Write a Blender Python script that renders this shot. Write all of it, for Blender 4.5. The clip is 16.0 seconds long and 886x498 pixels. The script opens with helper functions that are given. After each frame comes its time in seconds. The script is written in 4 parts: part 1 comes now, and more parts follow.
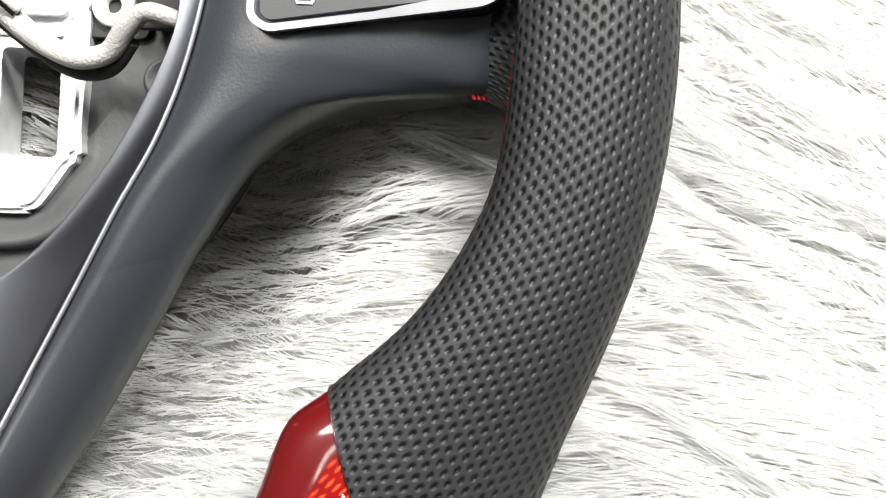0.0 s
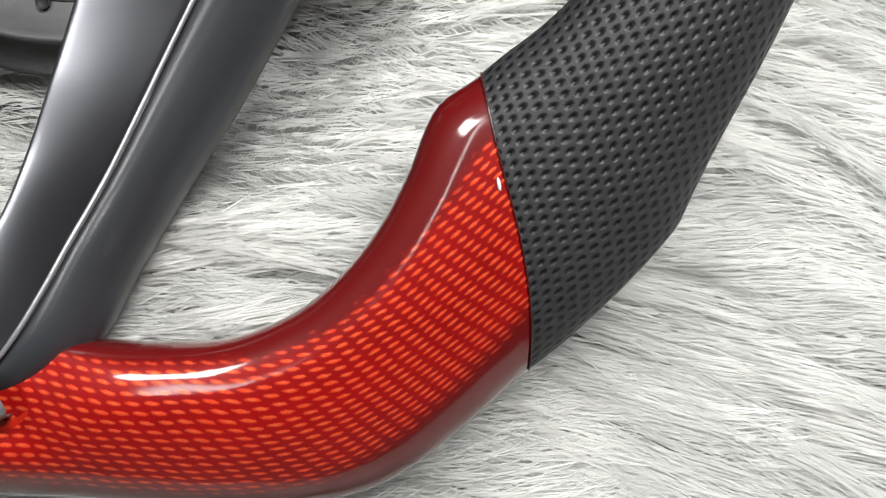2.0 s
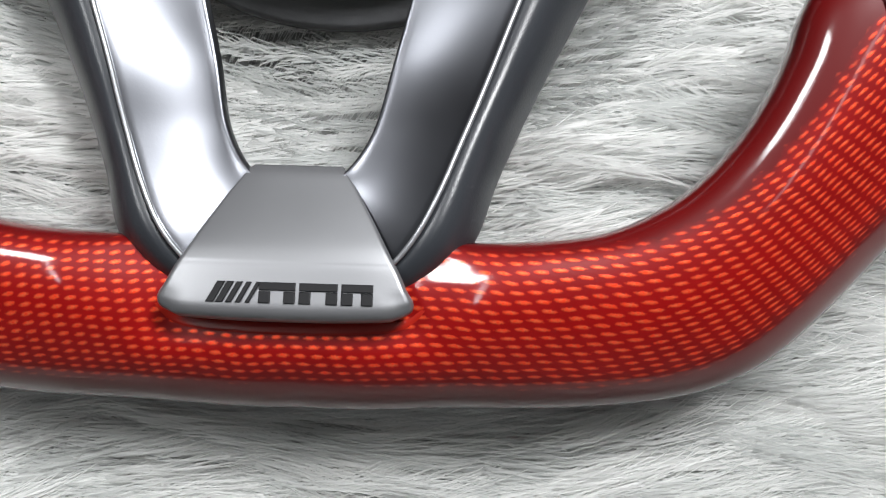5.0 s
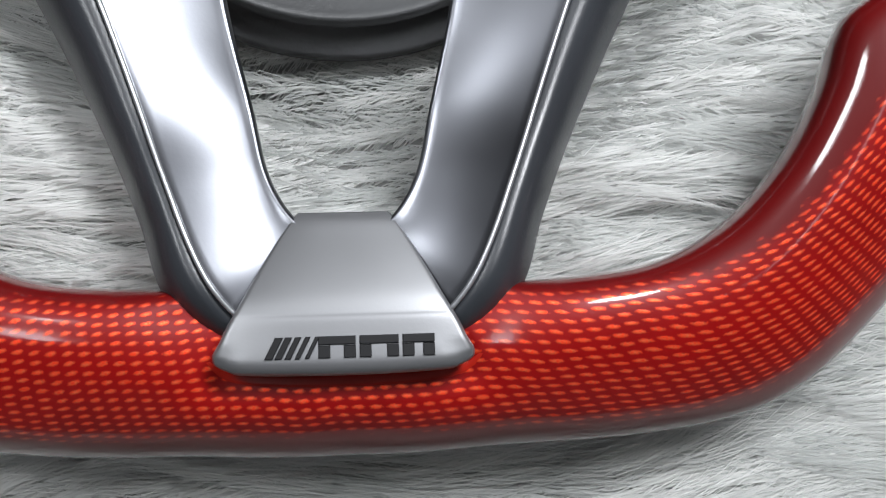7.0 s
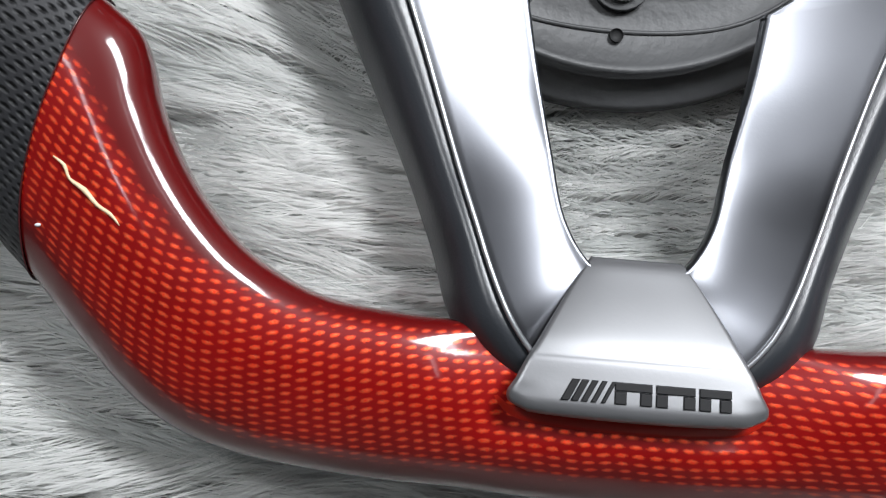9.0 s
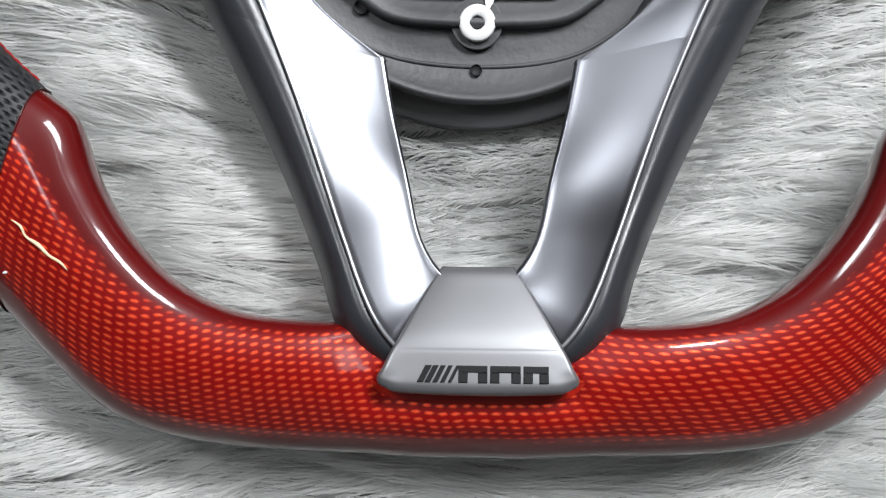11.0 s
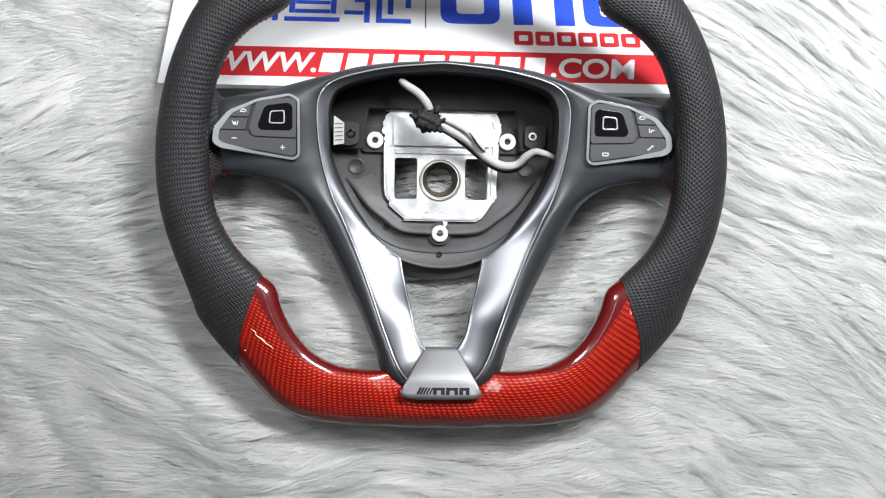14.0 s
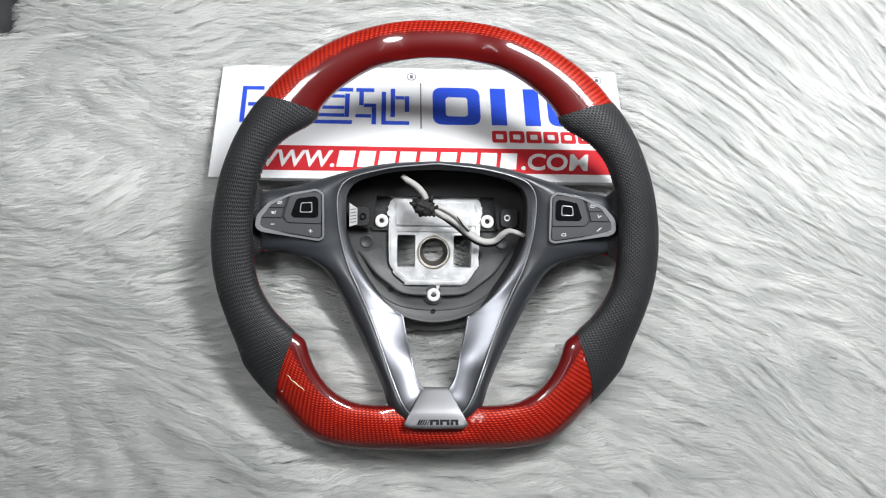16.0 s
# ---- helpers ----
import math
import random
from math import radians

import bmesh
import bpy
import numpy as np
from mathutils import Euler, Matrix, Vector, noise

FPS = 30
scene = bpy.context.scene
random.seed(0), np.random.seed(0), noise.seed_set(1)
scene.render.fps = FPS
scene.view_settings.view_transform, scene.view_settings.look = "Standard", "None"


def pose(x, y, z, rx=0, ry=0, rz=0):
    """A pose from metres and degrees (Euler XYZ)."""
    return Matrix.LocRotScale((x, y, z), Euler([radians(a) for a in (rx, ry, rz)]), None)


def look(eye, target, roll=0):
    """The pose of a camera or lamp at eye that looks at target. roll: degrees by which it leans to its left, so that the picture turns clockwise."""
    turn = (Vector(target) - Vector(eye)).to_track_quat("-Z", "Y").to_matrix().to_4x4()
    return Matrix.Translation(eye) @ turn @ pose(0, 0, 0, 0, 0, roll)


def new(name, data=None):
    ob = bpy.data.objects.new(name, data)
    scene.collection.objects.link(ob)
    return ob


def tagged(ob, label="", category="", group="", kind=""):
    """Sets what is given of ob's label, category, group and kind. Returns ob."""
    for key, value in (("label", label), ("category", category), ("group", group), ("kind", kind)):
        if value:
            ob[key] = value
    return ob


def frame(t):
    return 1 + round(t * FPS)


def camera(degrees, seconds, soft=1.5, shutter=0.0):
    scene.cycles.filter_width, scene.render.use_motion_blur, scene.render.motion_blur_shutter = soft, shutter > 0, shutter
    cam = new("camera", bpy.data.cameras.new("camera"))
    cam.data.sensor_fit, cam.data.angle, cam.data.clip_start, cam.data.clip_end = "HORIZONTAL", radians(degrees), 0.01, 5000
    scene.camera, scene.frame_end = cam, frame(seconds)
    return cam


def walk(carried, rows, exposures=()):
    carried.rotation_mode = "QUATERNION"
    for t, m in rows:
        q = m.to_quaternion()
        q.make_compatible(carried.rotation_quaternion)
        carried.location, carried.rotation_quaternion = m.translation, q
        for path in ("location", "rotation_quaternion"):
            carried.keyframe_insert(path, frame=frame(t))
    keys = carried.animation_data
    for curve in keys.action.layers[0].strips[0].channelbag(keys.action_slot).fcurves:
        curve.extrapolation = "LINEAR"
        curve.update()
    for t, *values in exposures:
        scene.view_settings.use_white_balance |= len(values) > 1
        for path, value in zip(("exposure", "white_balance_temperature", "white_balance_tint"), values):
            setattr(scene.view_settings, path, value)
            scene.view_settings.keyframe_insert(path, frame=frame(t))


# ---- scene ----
# <path>
PATH = [
    (0.0, 0.1458, 0.0716, 0.2418, 12.30, 0.73, 3.08),
    (0.5, 0.1450, 0.0657, 0.2375, 10.01, 1.49, 3.96),
    (1.0, 0.1403, 0.0678, 0.2346, 5.04, 2.85, 3.68),
    (1.5, 0.1275, 0.0488, 0.2307, 5.01, 1.71, 3.82),
    (2.0, 0.1229, 0.0434, 0.2312, 1.78, 2.48, 4.85),
    (2.5, 0.1185, 0.0375, 0.2328, 0.04, 2.75, 5.35),
    (3.0, 0.1064, 0.0042, 0.2324, 6.61, 1.89, 6.25),
    (3.5, 0.0915, -0.0025, 0.2347, 7.78, 2.99, 5.82),
    (4.0, 0.0649, -0.0074, 0.2353, 8.11, 0.90, 3.77),
    (4.5, 0.0471, -0.0046, 0.2384, 6.62, 0.77, 2.74),
    (7.0, 0.0078, 0.0127, 0.2369, 4.88, -3.67, -1.77),
    (7.5, 0.0018, 0.0092, 0.2319, 6.91, -1.47, -0.68),
    (8.0, -0.0277, 0.0126, 0.2320, 6.81, -1.49, 1.66),
    (8.5, -0.0452, 0.0151, 0.2325, 6.46, -0.13, 3.82),
    (9.0, -0.0408, 0.0096, 0.2363, 7.75, -0.15, 4.69),
    (9.5, -0.0117, 0.0181, 0.2383, 5.56, 2.79, 3.50),
    (12.0, -0.0073, 0.0217, 0.3738, 4.73, -1.75, 0.61),
    (12.5, -0.0115, 0.0183, 0.4280, 6.26, -2.26, 0.63),
    (13.0, -0.0185, 0.0167, 0.4989, 7.51, -2.41, 0.89),
    (13.5, -0.0234, 0.0207, 0.5758, 7.43, -2.52, 0.89),
    (14.0, -0.0236, 0.0198, 0.6681, 7.55, -2.26, 0.57),
    (14.5, -0.0320, 0.0120, 0.7665, 8.01, -2.53, 0.16),
    (15.0, -0.0324, 0.0257, 0.7952, 7.94, -2.66, 0.14),
    (15.5, -0.0339, 0.0401, 0.8192, 7.90, -2.78, 0.18),
    (16.0, -0.0405, 0.0372, 0.8439, 8.36, -3.29, 0.15),
]
# </path>
cam = camera(50.0, 16.0, soft=1.2)
walk(cam, [(t, pose(x, y, z, a, b, c)) for t, x, y, z, a, b, c in PATH],
     exposures=[(0.0, 1.06, 6900, 10), (1.0, 0.86, 6900, 10), (2.0, 0.58, 6800, 10), (4.0, 0.50, 6600, 10), (7.0, 0.24, 6350, 10), (9.5, 0.24, 6350, 10), (12.0, 0.32, 6450, 10), (13.5, 0.36, 6500, 10), (14.5, 0.36, 6500, 10), (16.0, 0.14, 6500, 10)])


# ---- light ----
world = bpy.data.worlds.new("room_light")
scene.world = world
world.use_nodes = True
world.node_tree.nodes["Background"].inputs[0].default_value = (0.9, 0.95, 1.0, 1)
world.node_tree.nodes["Background"].inputs[1].default_value = 0.025


def lamp(name, at, aim, sx, sy, watts, tint=(0.97, 0.985, 1.0)):
    data = bpy.data.lights.new(name, "AREA")
    data.shape, data.size, data.size_y, data.energy, data.color = "RECTANGLE", sx, sy, watts, tint
    ob = new(name, data)
    ob.matrix_world = look(at, aim)
    return ob


lamp("bench_lamp", (0.37, 0.53, 0.88), (0.02, 0.12, 0), 0.40, 0.22, 14.5)
lamp("side_lamp", (-0.46, 0.40, 1.00), (-0.05, 0.10, 0), 0.17, 0.24, 3.8)
lamp("ceiling_tube", (-0.80, 0.1, 2.3), (-0.80, 0.1, 0), 0.05, 1.2, 3.0)
lamp("ceiling_tube", (0.80, 0.1, 2.3), (0.80, 0.1, 0), 0.05, 1.2, 1.0)


# ---- materials ----
class Mat:
    """A small wrapper round a node material."""

    def __init__(self, name, colour=(0.5, 0.5, 0.5), rough=0.5, metal=0.0, **more):
        self.m = bpy.data.materials.new(name)
        self.m.use_nodes = True
        self.t = self.m.node_tree
        self.b = self.t.nodes["Principled BSDF"]
        self.set("Base Color", (*colour, 1))
        self.set("Roughness", rough)
        self.set("Metallic", metal)
        for key, value in more.items():
            self.set(key.replace("_", " "), value)

    def set(self, key, value):
        self.b.inputs[key].default_value = value

    def node(self, kind, **more):
        n = self.t.nodes.new(kind)
        for key, value in more.items():
            n.inputs[key.replace("_", " ")].default_value = value
        return n

    def link(self, a, b):
        self.t.links.new(a, b)

    def coords(self, what="Object"):
        return self.t.nodes.new("ShaderNodeTexCoord").outputs[what]

    def noise(self, scale, detail=3.0, rough=0.55, stretch=None, what="Object"):
        n = self.node("ShaderNodeTexNoise", Scale=scale, Detail=detail, Roughness=rough)
        src = self.coords(what)
        if stretch:
            mp = self.t.nodes.new("ShaderNodeMapping")
            mp.inputs["Scale"].default_value = stretch
            self.link(src, mp.inputs["Vector"])
            src = mp.outputs[0]
        self.link(src, n.inputs["Vector"])
        return n.outputs["Fac"]

    def ramp(self, fac, stops):
        r = self.t.nodes.new("ShaderNodeValToRGB")
        while len(r.color_ramp.elements) < len(stops):
            r.color_ramp.elements.new(0.5)
        for e, (p, c) in zip(r.color_ramp.elements, stops):
            e.position, e.color = p, (*c, 1) if len(c) == 3 else c
        self.link(fac, r.inputs[0])
        return r.outputs[0]

    def math(self, op, a, b=None, c=None, clamp=False):
        n = self.t.nodes.new("ShaderNodeMath")
        n.operation, n.use_clamp = op, clamp
        for i, v in enumerate((a, b, c)):
            if v is None:
                continue
            if isinstance(v, (int, float)):
                n.inputs[i].default_value = v
            else:
                self.link(v, n.inputs[i])
        return n.outputs[0]

    def mix(self, fac, a, b):
        n = self.t.nodes.new("ShaderNodeMix")
        n.data_type = "RGBA"
        for key, v in ((0, fac), (6, a), (7, b)):
            if isinstance(v, tuple):
                n.inputs[key].default_value = (*v, 1)
            elif isinstance(v, (int, float)):
                n.inputs[key].default_value = v
            else:
                self.link(v, n.inputs[key])
        return n.outputs[2]

    def bump(self, height, strength=0.3, distance=0.001, key="Normal"):
        n = self.node("ShaderNodeBump", Strength=strength, Distance=distance)
        self.link(height, n.inputs["Height"])
        self.link(n.outputs[0], self.b.inputs[key])
        return n


def plain(name, colour, rough, metal=0.0, grain=400.0, amount=0.15, wear=0.12, **more):
    """A surface with fine grain and a slow change of tone and gloss."""
    m = Mat(name, colour, rough, metal, **more)
    slow = m.noise(18.0, 4.0)
    dark = tuple(c * (1 - wear) for c in colour)
    light = tuple(min(1.0, c * (1 + wear)) for c in colour)
    m.link(m.ramp(slow, [(0.3, dark), (0.7, light)]), m.b.inputs["Base Color"])
    m.link(m.math("MULTIPLY_ADD", slow, 0.16, max(0.02, rough - 0.08)), m.b.inputs["Roughness"])
    m.bump(m.noise(grain, 2.0), amount, 0.0004)
    return m.m


def leather_material():
    """Perforated black leather: rows of small dark holes on a fine grain."""
    m = Mat("perforated_leather", (0.028, 0.028, 0.031), 0.5)
    uv = m.node("ShaderNodeSeparateXYZ")
    m.link(m.coords("UV"), uv.inputs[0])
    rows = m.math("MULTIPLY", uv.outputs[1], 1.0)
    odd = m.math("MODULO", m.math("FLOOR", rows), 2.0)
    fx = m.math("SUBTRACT", m.math("FRACT", m.math("MULTIPLY_ADD", odd, 0.5, uv.outputs[0])), 0.5)
    fy = m.math("SUBTRACT", m.math("FRACT", rows), 0.5)
    wob = m.noise(900.0, 1.0)
    dist = m.math("SQRT", m.math("ADD", m.math("MULTIPLY", m.math("MULTIPLY", fx, fx), 1.1), m.math("MULTIPLY", fy, fy)))
    dist = m.math("ADD", dist, m.math("MULTIPLY_ADD", wob, 0.14, -0.07))
    hole = m.math("SMOOTH_MIN", m.math("DIVIDE", dist, 0.40), 1.0, 0.25)
    grain = m.noise(2600.0, 2.0)
    slow = m.noise(30.0, 3.0)
    tone = m.ramp(slow, [(0.3, (0.0215, 0.0218, 0.0240)), (0.7, (0.0305, 0.0310, 0.0335))])
    m.link(m.mix(m.math("SUBTRACT", 1.0, m.math("POWER", hole, 2.0), clamp=True), tone, (0.0015, 0.0015, 0.0017)), m.b.inputs["Base Color"])
    m.link(m.math("MULTIPLY_ADD", grain, 0.2, 0.40), m.b.inputs["Roughness"])
    high = m.math("ADD", m.math("MULTIPLY", hole, 1.0), m.math("MULTIPLY", grain, 0.10))
    m.set("Specular IOR Level", 0.33)
    m.bump(high, 0.8, 0.0006)
    return m.m


def carbon_material():
    """Red woven fibre under clear lacquer: short slanted metal-bright tows in columns across the rim, dark red resin
    between them, painted shade past the lit front.
    """
    m = Mat("red_carbon_weave", (0.2, 0.008, 0.007), 0.4, 0.0, Coat_Weight=1.0, Coat_Roughness=0.09, Coat_IOR=1.5)
    m.set("Specular IOR Level", 0.2)
    uv = m.node("ShaderNodeSeparateXYZ")
    m.link(m.coords("UV"), uv.inputs[0])
    wob, fine, slow = m.noise(260.0, 2.0), m.noise(1500.0, 1.0), m.noise(45.0, 3.0)
    gu = m.math("MULTIPLY_ADD", wob, 0.22, uv.outputs[0])
    column = m.math("FLOOR", gu)
    fu = m.math("SUBTRACT", m.math("FRACT", gu), 0.5)
    # the cloth lies straight across the wheel, so its tows lean more where the rim bends
    lean = m.math("TANGENT", m.math("MULTIPLY_ADD", column, COLUMN / 0.172, math.pi / 2))
    lean = m.math("MAXIMUM", m.math("MINIMUM", lean, 0.85), -0.85)
    gv = m.math("ADD", uv.outputs[1], m.math("MULTIPLY", fu, m.math("MULTIPLY_ADD", lean, 0.8, -0.15)))
    gv = m.math("MULTIPLY_ADD", m.noise(60.0, 1.0), 0.8, gv)
    fv = m.math("SUBTRACT", m.math("FRACT", gv), 0.5)
    a, b = m.math("DIVIDE", fu, 0.33), m.math("DIVIDE", fv, 0.22)
    d = m.math("SQRT", m.math("ADD", m.math("MULTIPLY", a, a), m.math("MULTIPLY", b, b)))
    d = m.math("ADD", d, m.math("MULTIPLY_ADD", fine, 1.1, -0.55))
    spot = m.math("MULTIPLY", m.math("SUBTRACT", 1.30, d), 1.15, clamp=True)
    patchy = m.math("MULTIPLY_ADD", m.noise(110.0, 2.0), 1.2, 0.36, clamp=True)
    # weave masked to the lit front; past its ragged edge, shade is painted in
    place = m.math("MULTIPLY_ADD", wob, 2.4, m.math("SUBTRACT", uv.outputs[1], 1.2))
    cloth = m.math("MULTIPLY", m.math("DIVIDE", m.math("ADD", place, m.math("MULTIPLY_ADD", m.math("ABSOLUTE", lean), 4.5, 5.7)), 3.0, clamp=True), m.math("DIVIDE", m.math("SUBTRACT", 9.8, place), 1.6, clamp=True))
    on = m.math("MULTIPLY", m.math("MULTIPLY", spot, patchy), cloth)
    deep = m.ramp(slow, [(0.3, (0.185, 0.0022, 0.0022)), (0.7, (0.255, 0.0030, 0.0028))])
    # base darkened past the mask, in place of shade on the rim's sides
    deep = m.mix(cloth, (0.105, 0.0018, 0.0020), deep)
    fibre = m.ramp(fine, [(0.3, (1.0, 0.060, 0.018)), (0.7, (1.0, 0.16, 0.06))])
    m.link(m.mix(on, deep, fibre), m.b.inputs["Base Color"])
    m.link(m.math("MULTIPLY", on, 0.65), m.b.inputs["Metallic"])
    m.link(m.math("MULTIPLY_ADD", on, 0.04, 0.44), m.b.inputs["Roughness"])
    m.bump(m.math("ADD", m.math("MULTIPLY", on, 0.4), m.math("MULTIPLY", wob, 0.15)), 0.35, 0.0003)
    return m.m


def brushed(name, colour, rough, grain_scale=(40.0, 900.0, 40.0), metal=1.0):
    m = Mat(name, colour, rough, metal)
    fine = m.noise(1.0, 2.0, stretch=grain_scale)
    slow = m.noise(25.0, 3.0)
    m.link(m.ramp(slow, [(0.3, tuple(c * 0.92 for c in colour)), (0.7, colour)]), m.b.inputs["Base Color"])
    m.link(m.math("MULTIPLY_ADD", fine, 0.12, rough - 0.06), m.b.inputs["Roughness"])
    m.bump(fine, 0.05, 0.0003)
    return m.m


def cast_material():
    m = Mat("cast_aluminium", (0.78, 0.79, 0.80), 0.42, 0.55)
    n1 = m.noise(90.0, 5.0)
    n2 = m.noise(900.0, 3.0)
    m.link(m.ramp(n1, [(0.25, (0.56, 0.57, 0.58)), (0.6, (0.80, 0.81, 0.82))]), m.b.inputs["Base Color"])
    m.link(m.math("MULTIPLY_ADD", n1, 0.3, 0.3), m.b.inputs["Roughness"])
    m.bump(m.math("ADD", n1, n2), 0.25, 0.0008)
    return m.m


def fur_material(name, low, high):
    """Long pale hair: tone changes from hair to hair, from lock to lock and slowly over the rug."""
    m = Mat(name, high, 0.55, 0.0)
    isl = m.t.nodes.new("ShaderNodeNewGeometry").outputs["Random Per Island"]
    lock = m.node("ShaderNodeSeparateXYZ")
    m.link(m.coords("UV"), lock.inputs[0])
    slow = m.noise(9.0, 4.0)
    tone = m.math("MULTIPLY_ADD", isl, 0.22, m.math("MULTIPLY", slow, 0.45))
    tone = m.math("MULTIPLY_ADD", lock.outputs[0], 0.52, tone, clamp=True)
    colour = m.ramp(tone, [(0.15, low), (0.75, high)])
    m.link(colour, m.b.inputs["Base Color"])
    m.set("Specular IOR Level", 0.35)
    thin = m.t.nodes.new("ShaderNodeBsdfTranslucent")
    m.link(colour, thin.inputs["Color"])
    both = m.t.nodes.new("ShaderNodeMixShader")
    both.inputs[0].default_value = 0.36
    m.link(m.b.outputs[0], both.inputs[1])
    m.link(thin.outputs[0], both.inputs[2])
    m.link(both.outputs[0], m.t.nodes["Material Output"].inputs["Surface"])
    return m.m


COLUMN, ROW = 0.0039, 0.0021
LEATHER = leather_material()
CARBON = carbon_material()
SILVER = plain("satin_silver", (0.165, 0.170, 0.186), 0.34, 1.0, grain=1200.0, amount=0.03, wear=0.05)
BADGE = plain("satin_badge_metal", (0.21, 0.212, 0.22), 0.40, 0.65, grain=1500.0, amount=0.03, wear=0.05)
CHROME = plain("polished_edge", (0.46, 0.47, 0.49), 0.34, 0.7, amount=0.02, wear=0.04)
BLACK = plain("soft_black_plastic", (0.030, 0.033, 0.038), 0.33, grain=1500.0, amount=0.12)
HUBPLASTIC = plain("moulded_grey_plastic", (0.052, 0.053, 0.055), 0.5, grain=350.0, amount=0.45, wear=0.4)
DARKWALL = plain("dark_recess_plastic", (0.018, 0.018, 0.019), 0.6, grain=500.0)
PITCH = plain("shade_black_plastic", (0.006, 0.006, 0.0065), 0.7, grain=600.0)
GLOSSBLACK = plain("gloss_black_plastic", (0.006, 0.006, 0.007), 0.08, grain=50.0, amount=0.02)
BUTTON = plain("grey_button_rubber", (0.055, 0.056, 0.06), 0.48, grain=2000.0, amount=0.08)
ICON = plain("pale_print", (0.62, 0.63, 0.65), 0.5, amount=0.02)
CAST = cast_material()
BRASS = brushed("worn_brass", (0.50, 0.45, 0.35), 0.42, (300.0, 300.0, 30.0))
BOREWALL = plain("dark_bore_metal", (0.10, 0.092, 0.078), 0.4, 0.6, grain=300.0)
GOLD = plain("pale_gold_glint", (0.72, 0.58, 0.36), 0.3, amount=0.05)
WASHER = plain("white_nylon", (0.75, 0.75, 0.74), 0.4, grain=700.0)
CABLE = plain("white_braided_sleeve", (0.50, 0.49, 0.47), 0.7, grain=1400.0, amount=0.9, wear=0.3)
TAPE = plain("black_cloth_tape", (0.012, 0.012, 0.012), 0.75, grain=900.0, amount=0.8)
THREAD = plain("red_thread", (0.55, 0.02, 0.025), 0.6, grain=1800.0, amount=0.5)
BEZEL = plain("satin_bezel", (0.44, 0.45, 0.47), 0.30, 0.75, amount=0.02, wear=0.04)
EMBLEM = plain("dark_emblem_enamel", (0.007, 0.007, 0.008), 0.5, amount=0.02, Specular_IOR_Level=0.2)
PAPER = plain("white_gloss_card", (0.82, 0.83, 0.84), 0.3, grain=120.0, amount=0.03, wear=0.03)
REDPRINT = plain("red_print", (0.54, 0.026, 0.034), 0.36, grain=120.0, amount=0.02, wear=0.06)
BLUEPRINT = plain("blue_print", (0.03, 0.085, 0.62), 0.32, grain=120.0, amount=0.02, wear=0.06)
WHITEPRINT = plain("white_print", (0.84, 0.84, 0.84), 0.32, amount=0.02, wear=0.02)
GREYPRINT = plain("grey_print", (0.12, 0.12, 0.14), 0.4, amount=0.02, wear=0.05)
LACQUER = plain("lacquer_edge", (0.06, 0.012, 0.013), 0.25, amount=0.3, grain=600.0, wear=0.5)
FILLET = plain("clear_red_lacquer", (0.40, 0.014, 0.006), 0.30, amount=0.05, grain=300.0)
LABELPAPER = plain("label_paper", (0.66, 0.66, 0.64), 0.5, amount=0.02)
FUR = fur_material("white_fur", (0.60, 0.62, 0.605), (0.91, 0.91, 0.895))
FURBASE = fur_material("fur_backing", (0.50, 0.50, 0.49), (0.60, 0.60, 0.59))
FLOOR = plain("dark_floor", (0.05, 0.05, 0.053), 0.5, grain=60.0)
WALL = plain("wall_paint", (0.24, 0.245, 0.25), 0.7, grain=40.0)


# ---- building ----
def part(name, mesh, material, parent=None, label=""):
    """Link a bmesh or mesh as one object under a thing or a part."""
    if isinstance(mesh, bmesh.types.BMesh):
        bm, mesh = mesh, bpy.data.meshes.new(name)
        bmesh.ops.recalc_face_normals(bm, faces=bm.faces)
        bm.to_mesh(mesh)
        bm.free()
    ob = new(name, mesh)
    if material:
        mesh.materials.clear()
        mesh.materials.append(material)
    ob.parent = parent
    return tagged(ob, label)


def smooth(mesh, on=True):
    mesh.polygons.foreach_set("use_smooth", [on] * len(mesh.polygons))
    return mesh


def spline(points, per=8, closed=False):
    """Catmull-Rom through points of any dimension."""
    pts = np.array(points, float)
    n = len(pts)
    out = []
    for i in range(n if closed else n - 1):
        if closed:
            p0, p1, p2, p3 = (pts[(i + k) % n] for k in (-1, 0, 1, 2))
        else:
            p0, p1, p2, p3 = pts[max(i - 1, 0)], pts[i], pts[i + 1], pts[min(i + 2, n - 1)]
        for k in range(per):
            s = k / per
            out.append(0.5 * (2 * p1 + (p2 - p0) * s + (2 * p0 - 5 * p1 + 4 * p2 - p3) * s * s + (3 * p1 - p0 - 3 * p2 + p3) * s**3))
    if not closed:
        out.append(pts[-1])
    return np.array(out)


def sheet(name, grid, close_u=False, close_v=False, uv=None, flip=False):
    """A smooth mesh from a grid of points [i][j]; uv holds the same grid in two numbers, one column more where it closes."""
    g = np.asarray(grid, float)
    nu, nv = g.shape[:2]
    faces, corner = [], []
    for i in range(nu if close_u else nu - 1):
        for j in range(nv if close_v else nv - 1):
            a, b = (i + 1) % nu, (j + 1) % nv
            f = [i * nv + j, a * nv + j, a * nv + b, i * nv + b]
            c = [(i, j), (i + 1, j), (i + 1, j + 1), (i, j + 1)]
            faces.append(f[::-1] if flip else f)
            corner.append(c[::-1] if flip else c)
    me = bpy.data.meshes.new(name)
    me.from_pydata(g.reshape(-1, 3).tolist(), [], faces)
    if uv is not None:
        lay = me.uv_layers.new(name="UVMap")
        lay.data.foreach_set("uv", np.array([uv[i][j] for c in corner for i, j in c], float).ravel())
    return smooth(me)


